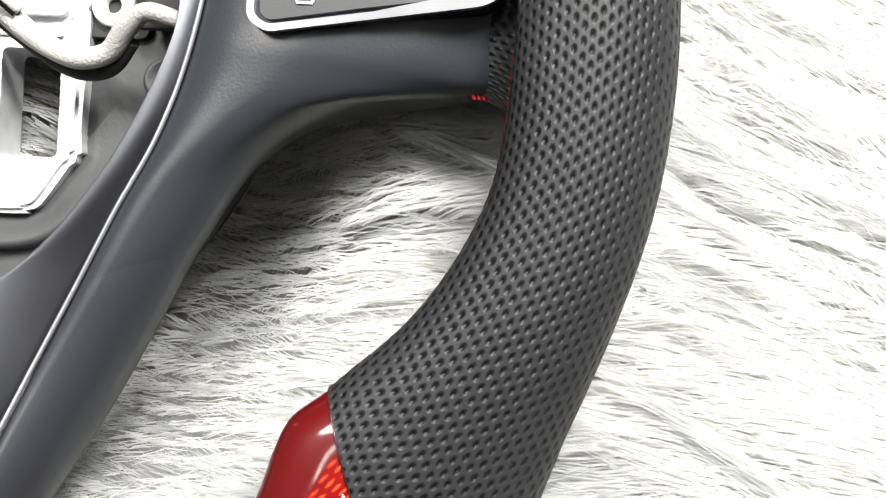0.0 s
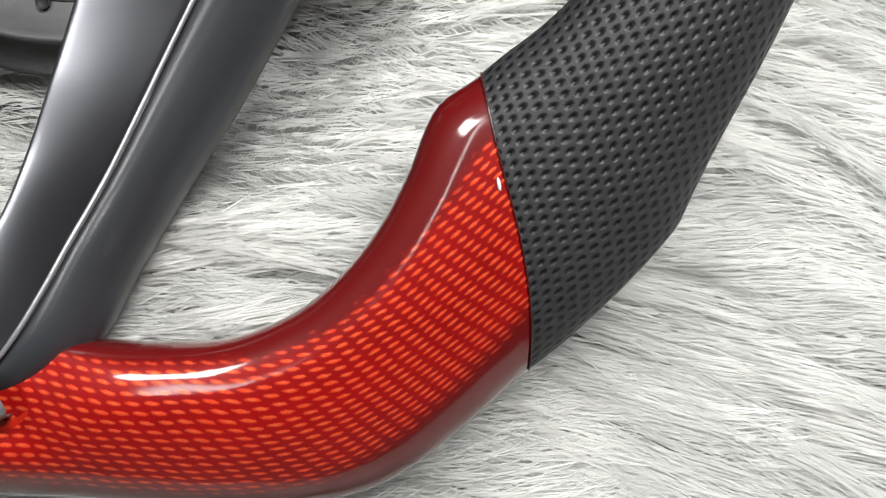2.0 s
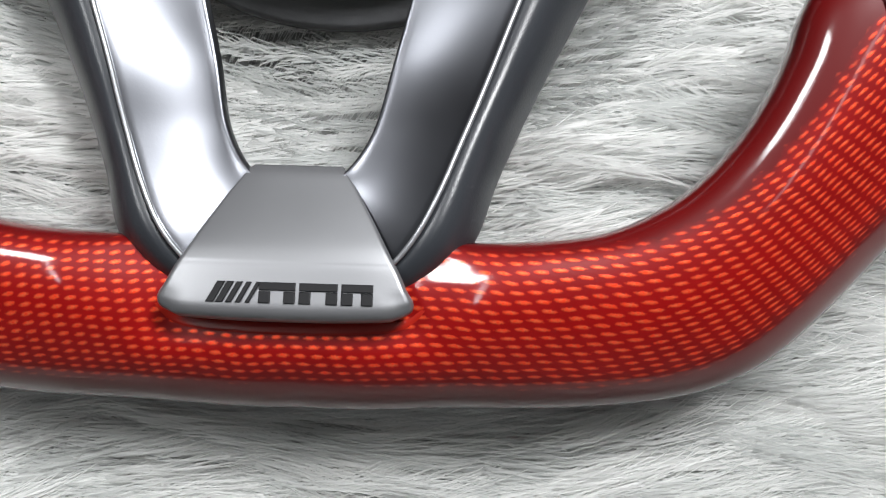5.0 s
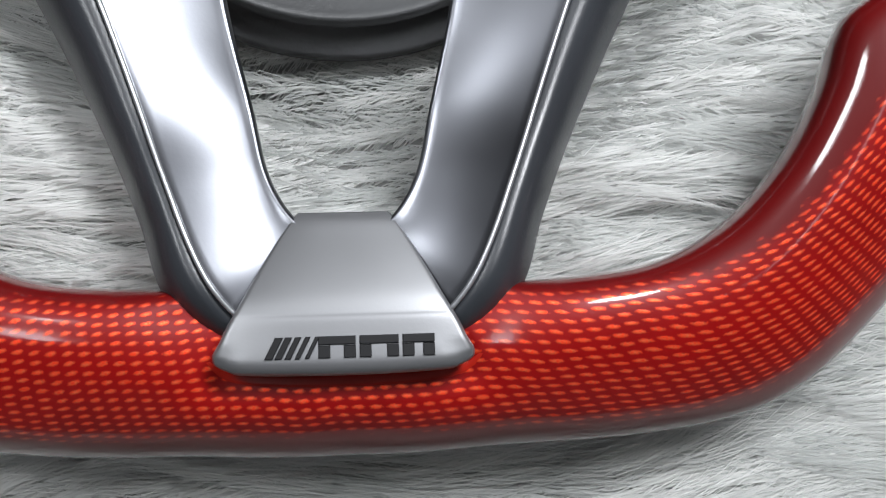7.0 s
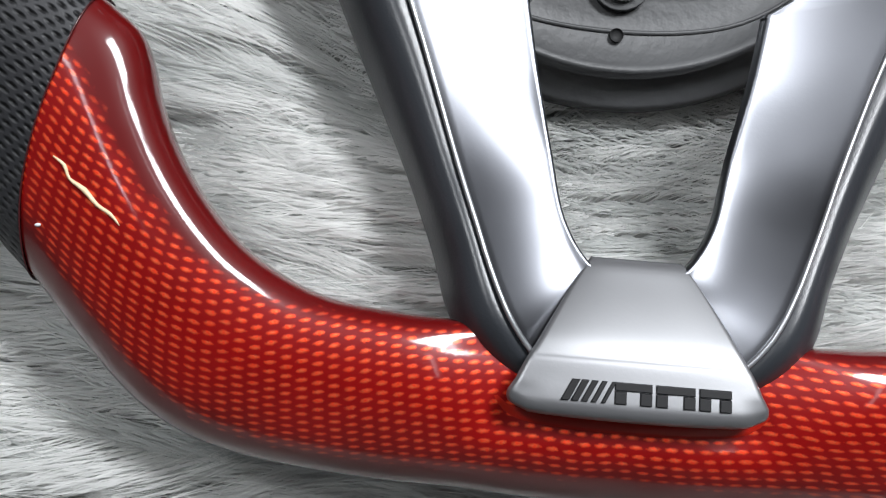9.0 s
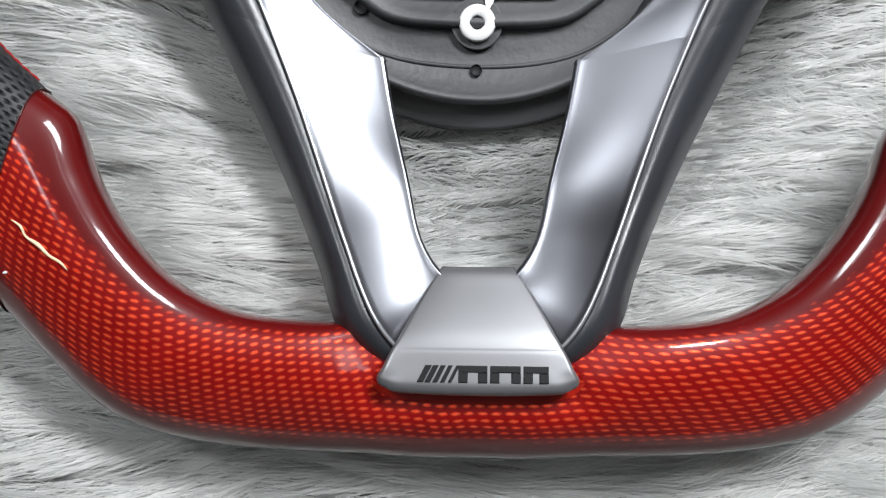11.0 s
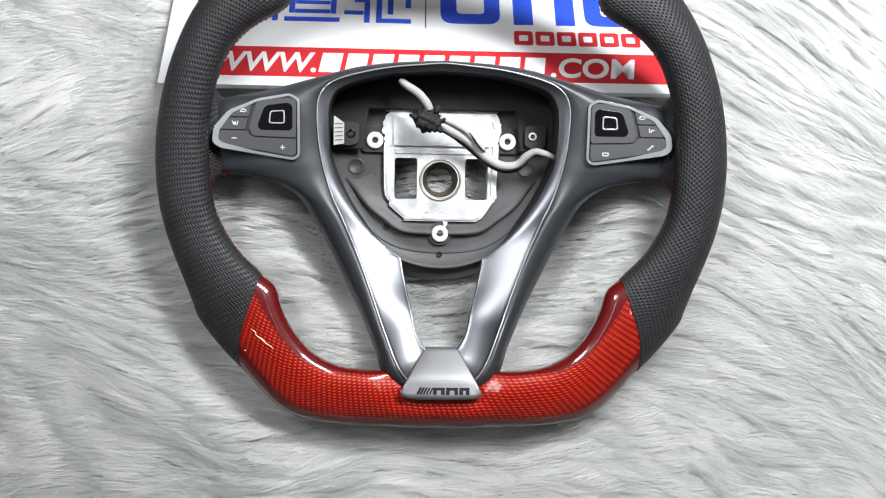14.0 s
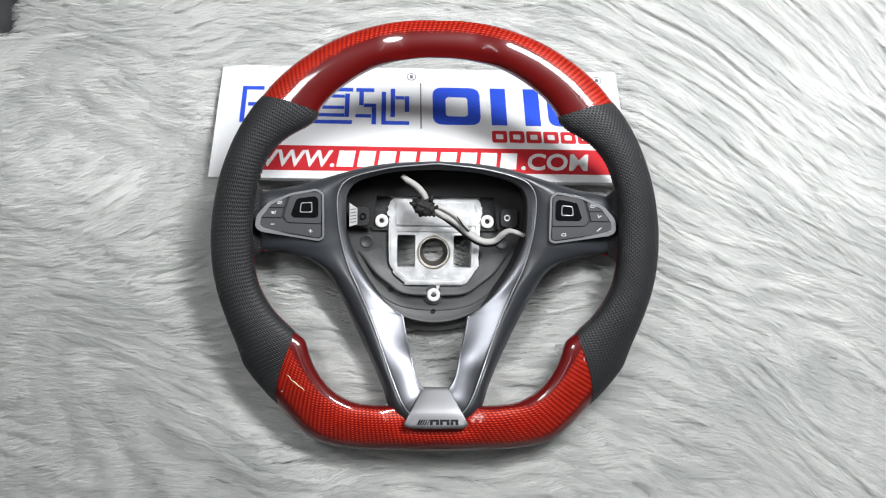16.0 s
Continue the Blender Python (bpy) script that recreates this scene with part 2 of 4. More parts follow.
def tube(points, radius, sides=8, per=5, ends=True):
    """A round tube along a spline, as a bmesh."""
    path = spline(points, per)
    rads = radius if hasattr(radius, "__len__") else [radius] * len(path)
    if len(rads) != len(path):
        rads = np.interp(np.linspace(0, 1, len(path)), np.linspace(0, 1, len(rads)), rads)
    bm = bmesh.new()
    rings = []
    for i, p in enumerate(path):
        d = Vector(path[min(i + 1, len(path) - 1)] - path[max(i - 1, 0)]).normalized()
        a = d.cross(Vector((0, 0, 1)))
        a = a.normalized() if a.length > 1e-4 else Vector((1, 0, 0))
        b = d.cross(a)
        rings.append([bm.verts.new(Vector(p) + float(rads[i]) * (math.cos(k * 2 * math.pi / sides) * a + math.sin(k * 2 * math.pi / sides) * b)) for k in range(sides)])
    for r, s in zip(rings, rings[1:]):
        for k in range(sides):
            bm.faces.new((r[k], r[(k + 1) % sides], s[(k + 1) % sides], s[k])).smooth = True
    if ends:
        bm.faces.new(rings[0][::-1])
        bm.faces.new(rings[-1])
    return bm


def slab(outline, z0, z1, bevel=0.0, holes=(), segments=2):
    """A plate from an outline of (x, y), between two heights (numbers, or functions of x and y for the top), with rounded upper edges."""
    bm = bmesh.new()
    top_of = z1 if callable(z1) else (lambda x, y: z1)
    low_of = z0 if callable(z0) else (lambda x, y: z0)
    loops = [list(outline)] + [list(h) for h in holes]
    edges_top = []
    for loop in loops:
        lo = [bm.verts.new((x, y, low_of(x, y))) for x, y in loop]
        hi = [bm.verts.new((x, y, top_of(x, y))) for x, y in loop]
        n = len(loop)
        for k in range(n):
            bm.faces.new((lo[k], lo[(k + 1) % n], hi[(k + 1) % n], hi[k]))
        edges_top += [bm.edges.get((hi[k], hi[(k + 1) % n])) for k in range(n)]
    bmesh.ops.triangle_fill(bm, use_beauty=True, use_dissolve=False, edges=edges_top)
    bmesh.ops.recalc_face_normals(bm, faces=bm.faces)
    if bevel:
        bmesh.ops.bevel(bm, geom=edges_top, offset=bevel, segments=segments, profile=0.6, affect="EDGES", clamp_overlap=True)
    return bm


def rounded(points, r=0.002, n=4):
    """An outline with its corners rounded."""
    out, m = [], len(points)
    for i in range(m):
        p0, p1, p2 = (np.array(points[(i + k) % m], float) for k in (-1, 0, 1))
        a, b = p0 - p1, p2 - p1
        la, lb = np.linalg.norm(a), np.linalg.norm(b)
        d = min(r, la * 0.45, lb * 0.45)
        q0, q2 = p1 + a / la * d, p1 + b / lb * d
        for k in range(n + 1):
            s = k / n
            out.append(tuple((1 - s) ** 2 * q0 + 2 * s * (1 - s) * p1 + s * s * q2))
    return out


def ring_outline(cx, cy, r, n=32, squash=1.0):
    return [(cx + r * math.cos(k * 2 * math.pi / n), cy + squash * r * math.sin(k * 2 * math.pi / n)) for k in range(n)]


def lathe(profile, at, n=32, z=0.0):
    """A turned shape from (radius, height) pairs."""
    bm = bmesh.new()
    rings = [[bm.verts.new((at[0] + r * math.cos(k * 2 * math.pi / n), at[1] + r * math.sin(k * 2 * math.pi / n), z + h)) for k in range(n)] for r, h in profile]
    for a, b in zip(rings, rings[1:]):
        for k in range(n):
            bm.faces.new((a[k], a[(k + 1) % n], b[(k + 1) % n], b[k])).smooth = True
    return bm


# ---- room and rug ----
def room():
    s, h = 1.9, 2.45
    bm = bmesh.new()
    bmesh.ops.create_grid(bm, x_segments=8, y_segments=8, size=s)
    bmesh.ops.translate(bm, verts=bm.verts, vec=(0, 0.15, -0.09))
    tagged(part("floor", bm, FLOOR), "dark smooth floor below the fur rug", "floor", kind="structure")
    for name, x, y, a in (("wall_north", 0, s, 0), ("wall_south", 0, -s, 0), ("wall_east", s, 0, 90), ("wall_west", -s, 0, 90)):
        bm = bmesh.new()
        bmesh.ops.create_cube(bm, size=1)
        bmesh.ops.scale(bm, verts=bm.verts, vec=(2 * s + 0.1, 0.1, h + 0.1))
        ob = part(name, bm, WALL)
        ob.matrix_world = pose(x * 1.027, 0.15 + y * 1.027, h / 2 - 0.03, 0, 0, a)
        tagged(ob, "plain pale grey painted wall", "wall", kind="structure")
    bm = bmesh.new()
    bmesh.ops.create_cube(bm, size=1)
    bmesh.ops.scale(bm, verts=bm.verts, vec=(2 * s + 0.2, 2 * s + 0.2, 0.1))
    ob = part("ceiling", bm, WALL)
    ob.matrix_world = pose(0, 0.15, h + 0.07)
    tagged(ob, "plain pale painted ceiling", "ceiling", kind="structure")


room()


def rug_inside(x, y):
    """Whether a place lies on the rug, whose far corner is cut away."""
    return (x > -0.409 + 0.25 * (y - 0.385) + 0.003 * np.sin(170 * y)) | (y < 0.368)


def rug_height(x, y):
    """Soft waves of the pile, pressed down by the hub and the card."""
    z = 0.4 * (0.0030 * np.sin(9 * x + 21 * y + 1.3 * np.sin(14 * x)) + 0.0022 * np.sin(47 * y - 13 * x + 2 * np.sin(11 * y + 6 * x))
         + 0.0014 * np.sin(88 * y + 25 * x + 1.7 * np.sin(31 * x)))
    near = np.clip((0.124 - np.hypot(x, y - 0.158)) / 0.045, 0, 1)
    card = np.clip((0.205 - np.abs(x + 0.011)) / 0.02, 0, 1) * np.clip((y - 0.200) / 0.02, 0, 1) * np.clip((0.352 - y) / 0.02, 0, 1)
    mid = np.clip((0.040 - np.hypot(x, y - 0.152)) / 0.02, 0, 1)
    low = y / 0.978 - 0.165
    far = np.hypot(x, low)
    band = np.clip(1 - np.abs(far - 0.198) / 0.046, 0, 1)
    rim = 0.017 * band * band * (3 - 2 * band) * np.clip((-low / np.maximum(far, 0.01) - 0.45) / 0.25, 0, 1)
    press = rim + np.maximum((0.036 - 0.016 * mid) * near * near * (3 - 2 * near), card * 0.012)
    return z * (1 - 0.6 * np.maximum(near, card)) - press + 0.002 - 0.30 * np.clip(y - 0.20, 0, 0.16)


def fur_flow(x, y):
    """The way the pile is combed at a place, in radians from the x axis."""
    slant = np.clip((x - 0.08) / 0.22, 0, 1)
    flow = 0.04 - 0.16 * np.clip((x + 0.25) / 0.3, 0, 1) - (0.30 + 0.32 * np.clip((y - 0.10) / 0.2, 0, 1)) * slant * slant * (3 - 2 * slant)
    flow += 0.06 * np.sin(6 * x + 5 * y + 1.0) + 0.07 * np.sin(17 * y - 8 * x + 2.0) + 0.08 * np.sin(33 * x + 27 * y)
    return flow + 0.16 * np.clip((-x - 0.1) / 0.2, 0, 1) * np.sin(26 * y + 11 * x)


def rug():
    rng = np.random.default_rng(7)
    base = tagged(new("fur_rug"), "long-haired white fur rug, combed sideways", "rug")
    n = 90
    xs, ys = np.linspace(-0.8, 0.8, n), np.linspace(-0.5, 0.75, n)
    gx, gy = np.meshgrid(xs, ys, indexing="ij")
    gx = np.where(gy > 0.368, np.maximum(gx, -0.402 + 0.25 * (gy - 0.385)), gx)
    gz = rug_height(gx, gy) - 0.016
    part("backing", sheet("backing", np.stack([gx, gy, gz], -1)), FURBASE, base)

    count = 600000
    x = rng.uniform(-0.53, 0.53, count)
    y = rng.uniform(-0.26, 0.52, count)
    outside = (x < -0.49) | (x > 0.45) | (y < -0.15) | (y > 0.47)
    keep = rug_inside(x, y) & (~outside | (rng.uniform(0, 1, count) < 0.3))
    x, y = x[keep], y[keep]
    # combed flow: level to one side, falling away in a slant to the other
    flow = fur_flow(x, y)
    # locks: hairs draw together towards shared tips; a few broad locks lie over many thin ones
    broad = rng.uniform(0, 1, len(x)) < 0.42
    cell, reach = np.where(broad, 0.0052, 0.0026), np.where(broad, 0.030, 0.020)
    along, across = x * np.cos(flow) + y * np.sin(flow), y * np.cos(flow) - x * np.sin(flow)
    wander = across + 0.0022 * np.sin(95 * along + 40 * across) + 0.0030 * np.sin(41 * along - 23 * across + 1.0)
    tj = np.floor(wander / cell)
    ti = np.floor(along / reach + 0.37 * tj)
    key = np.sin(ti * 127.1 + tj * 311.7 + 51.3 * broad) * 43758.5453
    k1, k2, k3 = key - np.floor(key), np.modf(np.abs(key) * 7.31)[0], np.modf(np.abs(key) * 3.17)[0]
    turn = flow + np.where(broad, 0.30, 0.42) * (k2 - 0.5) + rng.normal(0, 0.045, len(x))
    length = np.where(broad, rng.uniform(0.026, 0.046, len(x)), rng.uniform(0.018, 0.036, len(x)))
    lift = np.where(broad, 0.0020 + 0.0090 * k1 * k1, 0.0006 + 0.0040 * k1) + rng.uniform(-0.0010, 0.0010, len(x))
    width = rng.uniform(0.00020, 0.00042, len(x))
    dirx, diry = np.cos(turn), np.sin(turn)
    bend = 0.55 * (k3 - 0.5) + rng.normal(0, 0.07, len(x))
    hub = np.hypot(x, y - 0.158)
    length = np.where(hub < 0.115, 0.35 * length, length)
    length = np.where(hub < 0.03, 0.009, length)
    lift = np.where(hub < 0.115, 0.4 * lift, lift)
    draw = ((tj + 0.5) * cell - wander) * 0.8
    levels = ((0.0, -0.010, 1.0), (0.30, 0.0, 1.0), (0.68, 0.0, 0.75), (1.0, 0.0, 0.0))
    verts = np.zeros((len(x), 7, 3))
    at = 0
    for s, dz, w in levels:
        px = x + length * s * (dirx - bend * s * diry) - s * draw * np.sin(flow)
        py = y + length * s * (diry + bend * s * dirx) + s * draw * np.cos(flow)
        pz = rug_height(px, py) + dz + lift * math.sin(math.pi * min(1.0, 0.15 + 0.8 * s)) - 0.004 * s
        if w > 0:
            for sign in (-1, 1):
                verts[:, at, 0] = px - sign * 0.5 * w * width * diry
                verts[:, at, 1] = py + sign * 0.5 * w * width * dirx
                verts[:, at, 2] = pz + sign * 0.3 * w * width
                at += 1
        else:
            verts[:, at] = np.stack([px, py, pz], -1)
    m = len(x)
    first = 7 * np.arange(m)[:, None]
    quads = (first[:, None, :] + np.array([[0, 2, 3, 1], [2, 4, 5, 3]])[None]).reshape(m, 8)
    tris = first + np.array([[4, 6, 5]])
    loops = np.concatenate([quads, tris], 1).astype(np.int32)
    me = bpy.data.meshes.new("fur")
    me.vertices.add(7 * m)
    me.vertices.foreach_set("co", verts.ravel())
    me.loops.add(11 * m)
    me.loops.foreach_set("vertex_index", loops.ravel())
    me.polygons.add(3 * m)
    me.polygons.foreach_set("loop_start", (11 * np.arange(m)[:, None] + np.array([[0, 4, 8]])).ravel().astype(np.int32))
    me.update(calc_edges=True)
    # the map carries each hair's lock, so that locks differ a little in tone
    lock = np.repeat(np.stack([k2, k3], -1)[:, None, :], 11, 1)
    me.uv_layers.new(name="UVMap").data.foreach_set("uv", lock.ravel())
    tagged(part("fur", me, FUR, base), kind="stuff")
    return base


rug()

# ---- steering wheel ----
PIVOT, LEAN = Vector((0, -0.165, 0.055)), 12.0
WHEEL = pose(0, 0, 0, LEAN) @ Matrix.Translation(-PIVOT)
wheel = tagged(new("steering_wheel"), "flat-bottomed steering wheel in black perforated leather and red carbon, airbag removed", "steering wheel")
wheel.matrix_world = WHEEL

OUTER = [(90, .1866), (80, .1881), (70, .1896), (60, .1906), (50, .1911), (44, .1911), (40, .1905), (30, .1903), (20, .1894), (10, .1886), (0, .1883), (-10, .1879), (-18, .1871), (-25, .1876), (-29, .1893), (-31, .1908), (-32, .1916), (-33, .1918),
         (-36, .1917), (-41, .1914), (-46, .1917), (-51, .1939), (-56, .1963), (-60, .1960), (-64, .1930), (-68, .1891), (-74, .1838), (-80, .1799), (-90, .1779)]
INNER = [(90, .1554), (80, .1558), (70, .1557), (60, .1533), (54, .1515), (49, .1489), (45.5, .1458), (42, .1466), (38, .1508), (33, .1558), (27, .1590), (21, .1590), (12, .1574), (0, .1547), (-6, .1546), (-12, .1542), (-18, .1515), (-24, .1475), (-30, .1419),
         (-33, .1392), (-36, .1371), (-39, .1388), (-42, .1421), (-48, .1474), (-54, .1508), (-58, .1514), (-63, .1502), (-69, .1459), (-75, .1418), (-81, .1392), (-90, .1379)]


def radius_of(table, deg):
    """The rim's inner or outer radius at an angle; both sides are alike."""
    d = np.degrees(np.arcsin(np.clip(np.sin(np.radians(deg)), -1, 1)))
    fine = spline(table, 6)[::-1]
    return np.interp(d, fine[:, 0], fine[:, 1])


def rim_points(deg, phi, grow=0.0, front=0.0135, back=0.0230):
    """Points of the rim's skin: angle round the wheel, angle round the tube (0 outside, 90 front)."""
    ri, ro = radius_of(INNER, deg) - grow, radius_of(OUTER, deg) + grow
    c, s = np.cos(phi), np.sin(phi)
    r = (ri + ro) / 2 + (ro - ri) / 2 * c
    x, y = r * np.cos(np.radians(deg)), r * np.sin(np.radians(deg))
    z = 0.0742 + np.where(s > 0, (front + grow) * np.abs(s) ** 0.88, -(back + grow) * np.abs(s)) - (0.0022 + 0.0036 * np.clip((-y - 0.05) / 0.05, 0, 1)) * c
    # the front is hollowed where the lower spoke dives in
    half = 0.0405 + 0.55 * np.clip(y + 0.137, -0.03, 0.0)
    away = np.log(np.exp(6 * (np.abs(x) - half) / 0.014) + np.exp(6 * (-0.1575 - y) / 0.006)) / 6
    dip = np.clip(0.5 - 0.5 * away, 0, 1) * np.clip(s * 1.5, 0, 1)
    return np.stack([x, y, z - 0.0046 * dip * dip * (3 - 2 * dip)], -1)


def rim_piece(name, start, end, steps, material, grow, u_step, v_step, label, around=56, start_row=0.0):
    """A stretch of the rim between two slanted seams, each given as (angle at the inside, angle at the outside)."""
    phi = np.linspace(0, 2 * np.pi, around + 1)
    w = (np.cos(phi) + 1) / 2
    a, b = start[0] + (start[1] - start[0]) * w, end[0] + (end[1] - end[0]) * w
    grid, uv = [], []
    for s in np.linspace(0, 1, steps):
        deg = a + (b - a) * s
        edge = min(1.0, min(s, 1 - s) * steps / 3)
        pts = rim_points(deg, phi, grow * (0.35 + 0.65 * edge))
        grid.append(pts[:-1])
        round_it = np.concatenate([[0], np.cumsum(np.linalg.norm(np.diff(pts, axis=0), axis=1))])
        round_it -= np.interp(math.pi / 2, phi, round_it)
        uv.append(np.stack([np.radians(deg) * np.hypot(pts[:, 0], pts[:, 1]) ** 0.25 * 0.172**0.75 / u_step, start_row + round_it / v_step], -1))
    return part(name, sheet(name, grid, close_v=True, uv=np.array(uv)), material, wheel, label)


TOP_R, TOP_L = (47.5, 39.5), (132.5, 140.5)
LOW_R, LOW_L = (-31.8, -45.6), (211.8, 225.6)
LOW_L2 = (-148.2, -134.4)
# start_row shifts the mask: weave on the lit outer side, painted shade inside
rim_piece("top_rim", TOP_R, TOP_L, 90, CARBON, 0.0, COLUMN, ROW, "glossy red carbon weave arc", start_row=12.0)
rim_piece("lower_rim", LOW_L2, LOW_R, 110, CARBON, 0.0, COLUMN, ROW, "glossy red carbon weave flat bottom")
rim_piece("leather_grip", LOW_R, TOP_R, 100, LEATHER, 0.0008, 0.0032, 0.0024, "black perforated leather")
rim_piece("leather_grip", TOP_L, LOW_L, 100, LEATHER, 0.0008, 0.0032, 0.0024, "black perforated leather")


def seam(inner, outer, name):
    """A thin dark edge of lacquer where the carbon meets the leather."""
    phi = np.linspace(-0.35, np.pi + 0.35, 44)
    w = (np.cos(phi) + 1) / 2
    pts = rim_points(inner + (outer - inner) * w, phi, 0.0004)
    part(name, tube([tuple(q) for q in pts[::2]], 0.0002, 6, 2), LACQUER, wheel, "dark lacquer edge")


seam(LOW_R[0], LOW_R[1], "seam_edge")
seam(LOW_L2[0], LOW_L2[1], "seam_edge")


def rim_front(x, y):
    """The height of the rim's front at a place of the wheel's plane."""
    deg, r = math.degrees(math.atan2(y, x)), math.hypot(x, y)
    phi = np.linspace(0.05, math.pi - 0.05, 90)
    pts = rim_points(np.full(90, deg), phi)
    return float(np.interp(r, np.hypot(pts[:, 0], pts[:, 1])[::-1], pts[::-1, 2]))


def lacquer_fillet():
    """A band of bright red lacquer lining the hollow round the clasp."""
    way = [(.0362, -.1390), (.0338, -.1436), (.0312, -.1482), (.0288, -.1522), (.0258, -.1549), (.0210, -.1562), (.0110, -.1569), (0, -.1571)]
    way += [(-x, y) for x, y in way[-2::-1]]
    path = spline([(x, y, 0) for x, y in way], 6)[:, :2]
    grid = []
    for k, p in enumerate(path):
        d = path[min(k + 1, len(path) - 1)] - path[max(k - 1, 0)]
        n = np.array([d[1], -d[0]]) / np.linalg.norm(d)
        fade = min(1.0, max(0.0, min(k, len(path) - 1 - k) - 6) / 22)
        row = []
        for q, up in ((-.0020, .0002), (-.0015, .0003), (-.0009, .0003), (-.0003, .0003), (.0003, .0002), (.0008, -.0002)):
            x, y = p + n * q * (0.12 + 0.88 * fade) * -1
            row.append((x, y, rim_front(x, y) + up * fade - 0.00015))
        grid.append(row)
    part("lacquer_fillet", sheet("lacquer_fillet", grid), FILLET, wheel, "plain bright red lacquer round the clasp")


lacquer_fillet()


def gold_glint():
    """A warm lamp's reflection by the lower seam, modelled as a ragged pale gold line."""
    pts = []
    for k, (deg, phi) in enumerate(((-138.9, 93), (-137.9, 96), (-136.9, 95), (-135.6, 99), (-134.2, 101), (-133.0, 105), (-132.0, 106))):
        pts.append(tuple(rim_points(np.array([float(deg)]), np.radians([float(phi)]), 0.00015)[0]))
    part("gold_glint", tube(pts, [.00015, .0004, .0003, .0006, .0004, .0004, .0001], 6, 3), GOLD, wheel, "pale gold reflection built as a thin raised line")


gold_glint()


def lacquer_chip(deg, phi, long, wide, turn):
    """A small pale chip beside a seam."""
    at = Vector(rim_points(np.array([float(deg)]), np.radians([float(phi)]), 0.0001)[0])
    bm = bmesh.new()
    bmesh.ops.create_icosphere(bm, subdivisions=2, radius=1.0, matrix=Matrix.Translation(at) @ Matrix.Rotation(math.radians(turn), 4, "Z") @ Matrix.Diagonal((long, wide, 0.0004, 1)))
    part("lacquer_chip", bm, ICON, wheel, "small pale chip")


lacquer_chip(-37.3, 108, 0.0014, 0.0004, 105)
lacquer_chip(-136.2, 64, 0.0008, 0.0004, 10)


def stitching(side):
    """Red stitches along the inside of a grip."""
    bm = bmesh.new()
    for k in range(64):
        deg = -30 + 75 * k / 63
        if -1 < deg < 19:
            continue
        p0 = rim_points(np.array([deg]), np.array([np.pi * 1.10]), 0.0009)[0]
        p1 = rim_points(np.array([deg + 0.8]), np.array([np.pi * 1.06]), 0.0009)[0]
        a, b = Vector(p0), Vector(p1)
        d = (b - a).normalized()
        up = Vector((0, 0, 1))
        sidev = d.cross(up).normalized()
        vs = []
        for q, r in ((a, 0.00035), ((a + b) / 2, 0.00055), (b, 0.00035)):
            vs.append([bm.verts.new(Vector(((q + r * o).x * side, (q + r * o).y, (q + r * o).z))) for o in (sidev, up, -sidev, -up)])
        for r, s in zip(vs, vs[1:]):
            for j in range(4):
                bm.faces.new((r[j], r[(j + 1) % 4], s[(j + 1) % 4], s[j]))
    tagged(part("stitching", bm, THREAD, wheel, "red thread"), kind="stuff")


stitching(1)
stitching(-1)

def leather_flare(side):
    """The grip's leather drawn out over the end of a spoke, with red stitches along its edge."""
    grid, uv = [], []
    ang = np.linspace(0, 2 * np.pi, 49)
    for k in range(12):
        t = k / 11
        x = 0.1440 + 0.0210 * t
        grow = t ** 2.2
        top, low = 0.0420 + 0.034 * grow, -0.0075 - 0.024 * grow
        thick = 0.0085 + 0.007 * grow
        c, q = np.cos(ang), np.sin(ang)
        y = (top + low) / 2 + (top - low) / 2 * np.sign(c) * np.abs(c) ** 0.8
        z = 0.0530 + 0.012 * grow + thick * np.sign(q) * np.abs(q) ** 0.8
        grid.append(np.stack([np.full_like(y, side * x), y, z], -1)[:-1])
        uv.append(np.stack([np.full_like(y, x / 0.0026), ang * 0.024 / 0.0017], -1))
    part("leather_flare", sheet("leather_flare", grid, close_v=True, uv=np.array(uv), flip=side < 0), LEATHER, wheel, "black perforated leather")
    bm = bmesh.new()
    for k in range(9):
        y = -0.0078 + 0.0002 * k
        at = Matrix.Translation((side * (0.1458 + 0.0012 * k), -0.0080 - 0.00002 * k * k, 0.0560 - 0.0004 * k)) @ Matrix.Rotation(0.5 * side, 4, "Z") @ Matrix.Diagonal((0.0005, 0.0011, 0.0006, 1))
        bmesh.ops.create_icosphere(bm, subdivisions=1, radius=1.0, matrix=at)
    tagged(part("stitching", bm, THREAD, wheel, "red thread"), kind="stuff")


leather_flare(1)
leather_flare(-1)

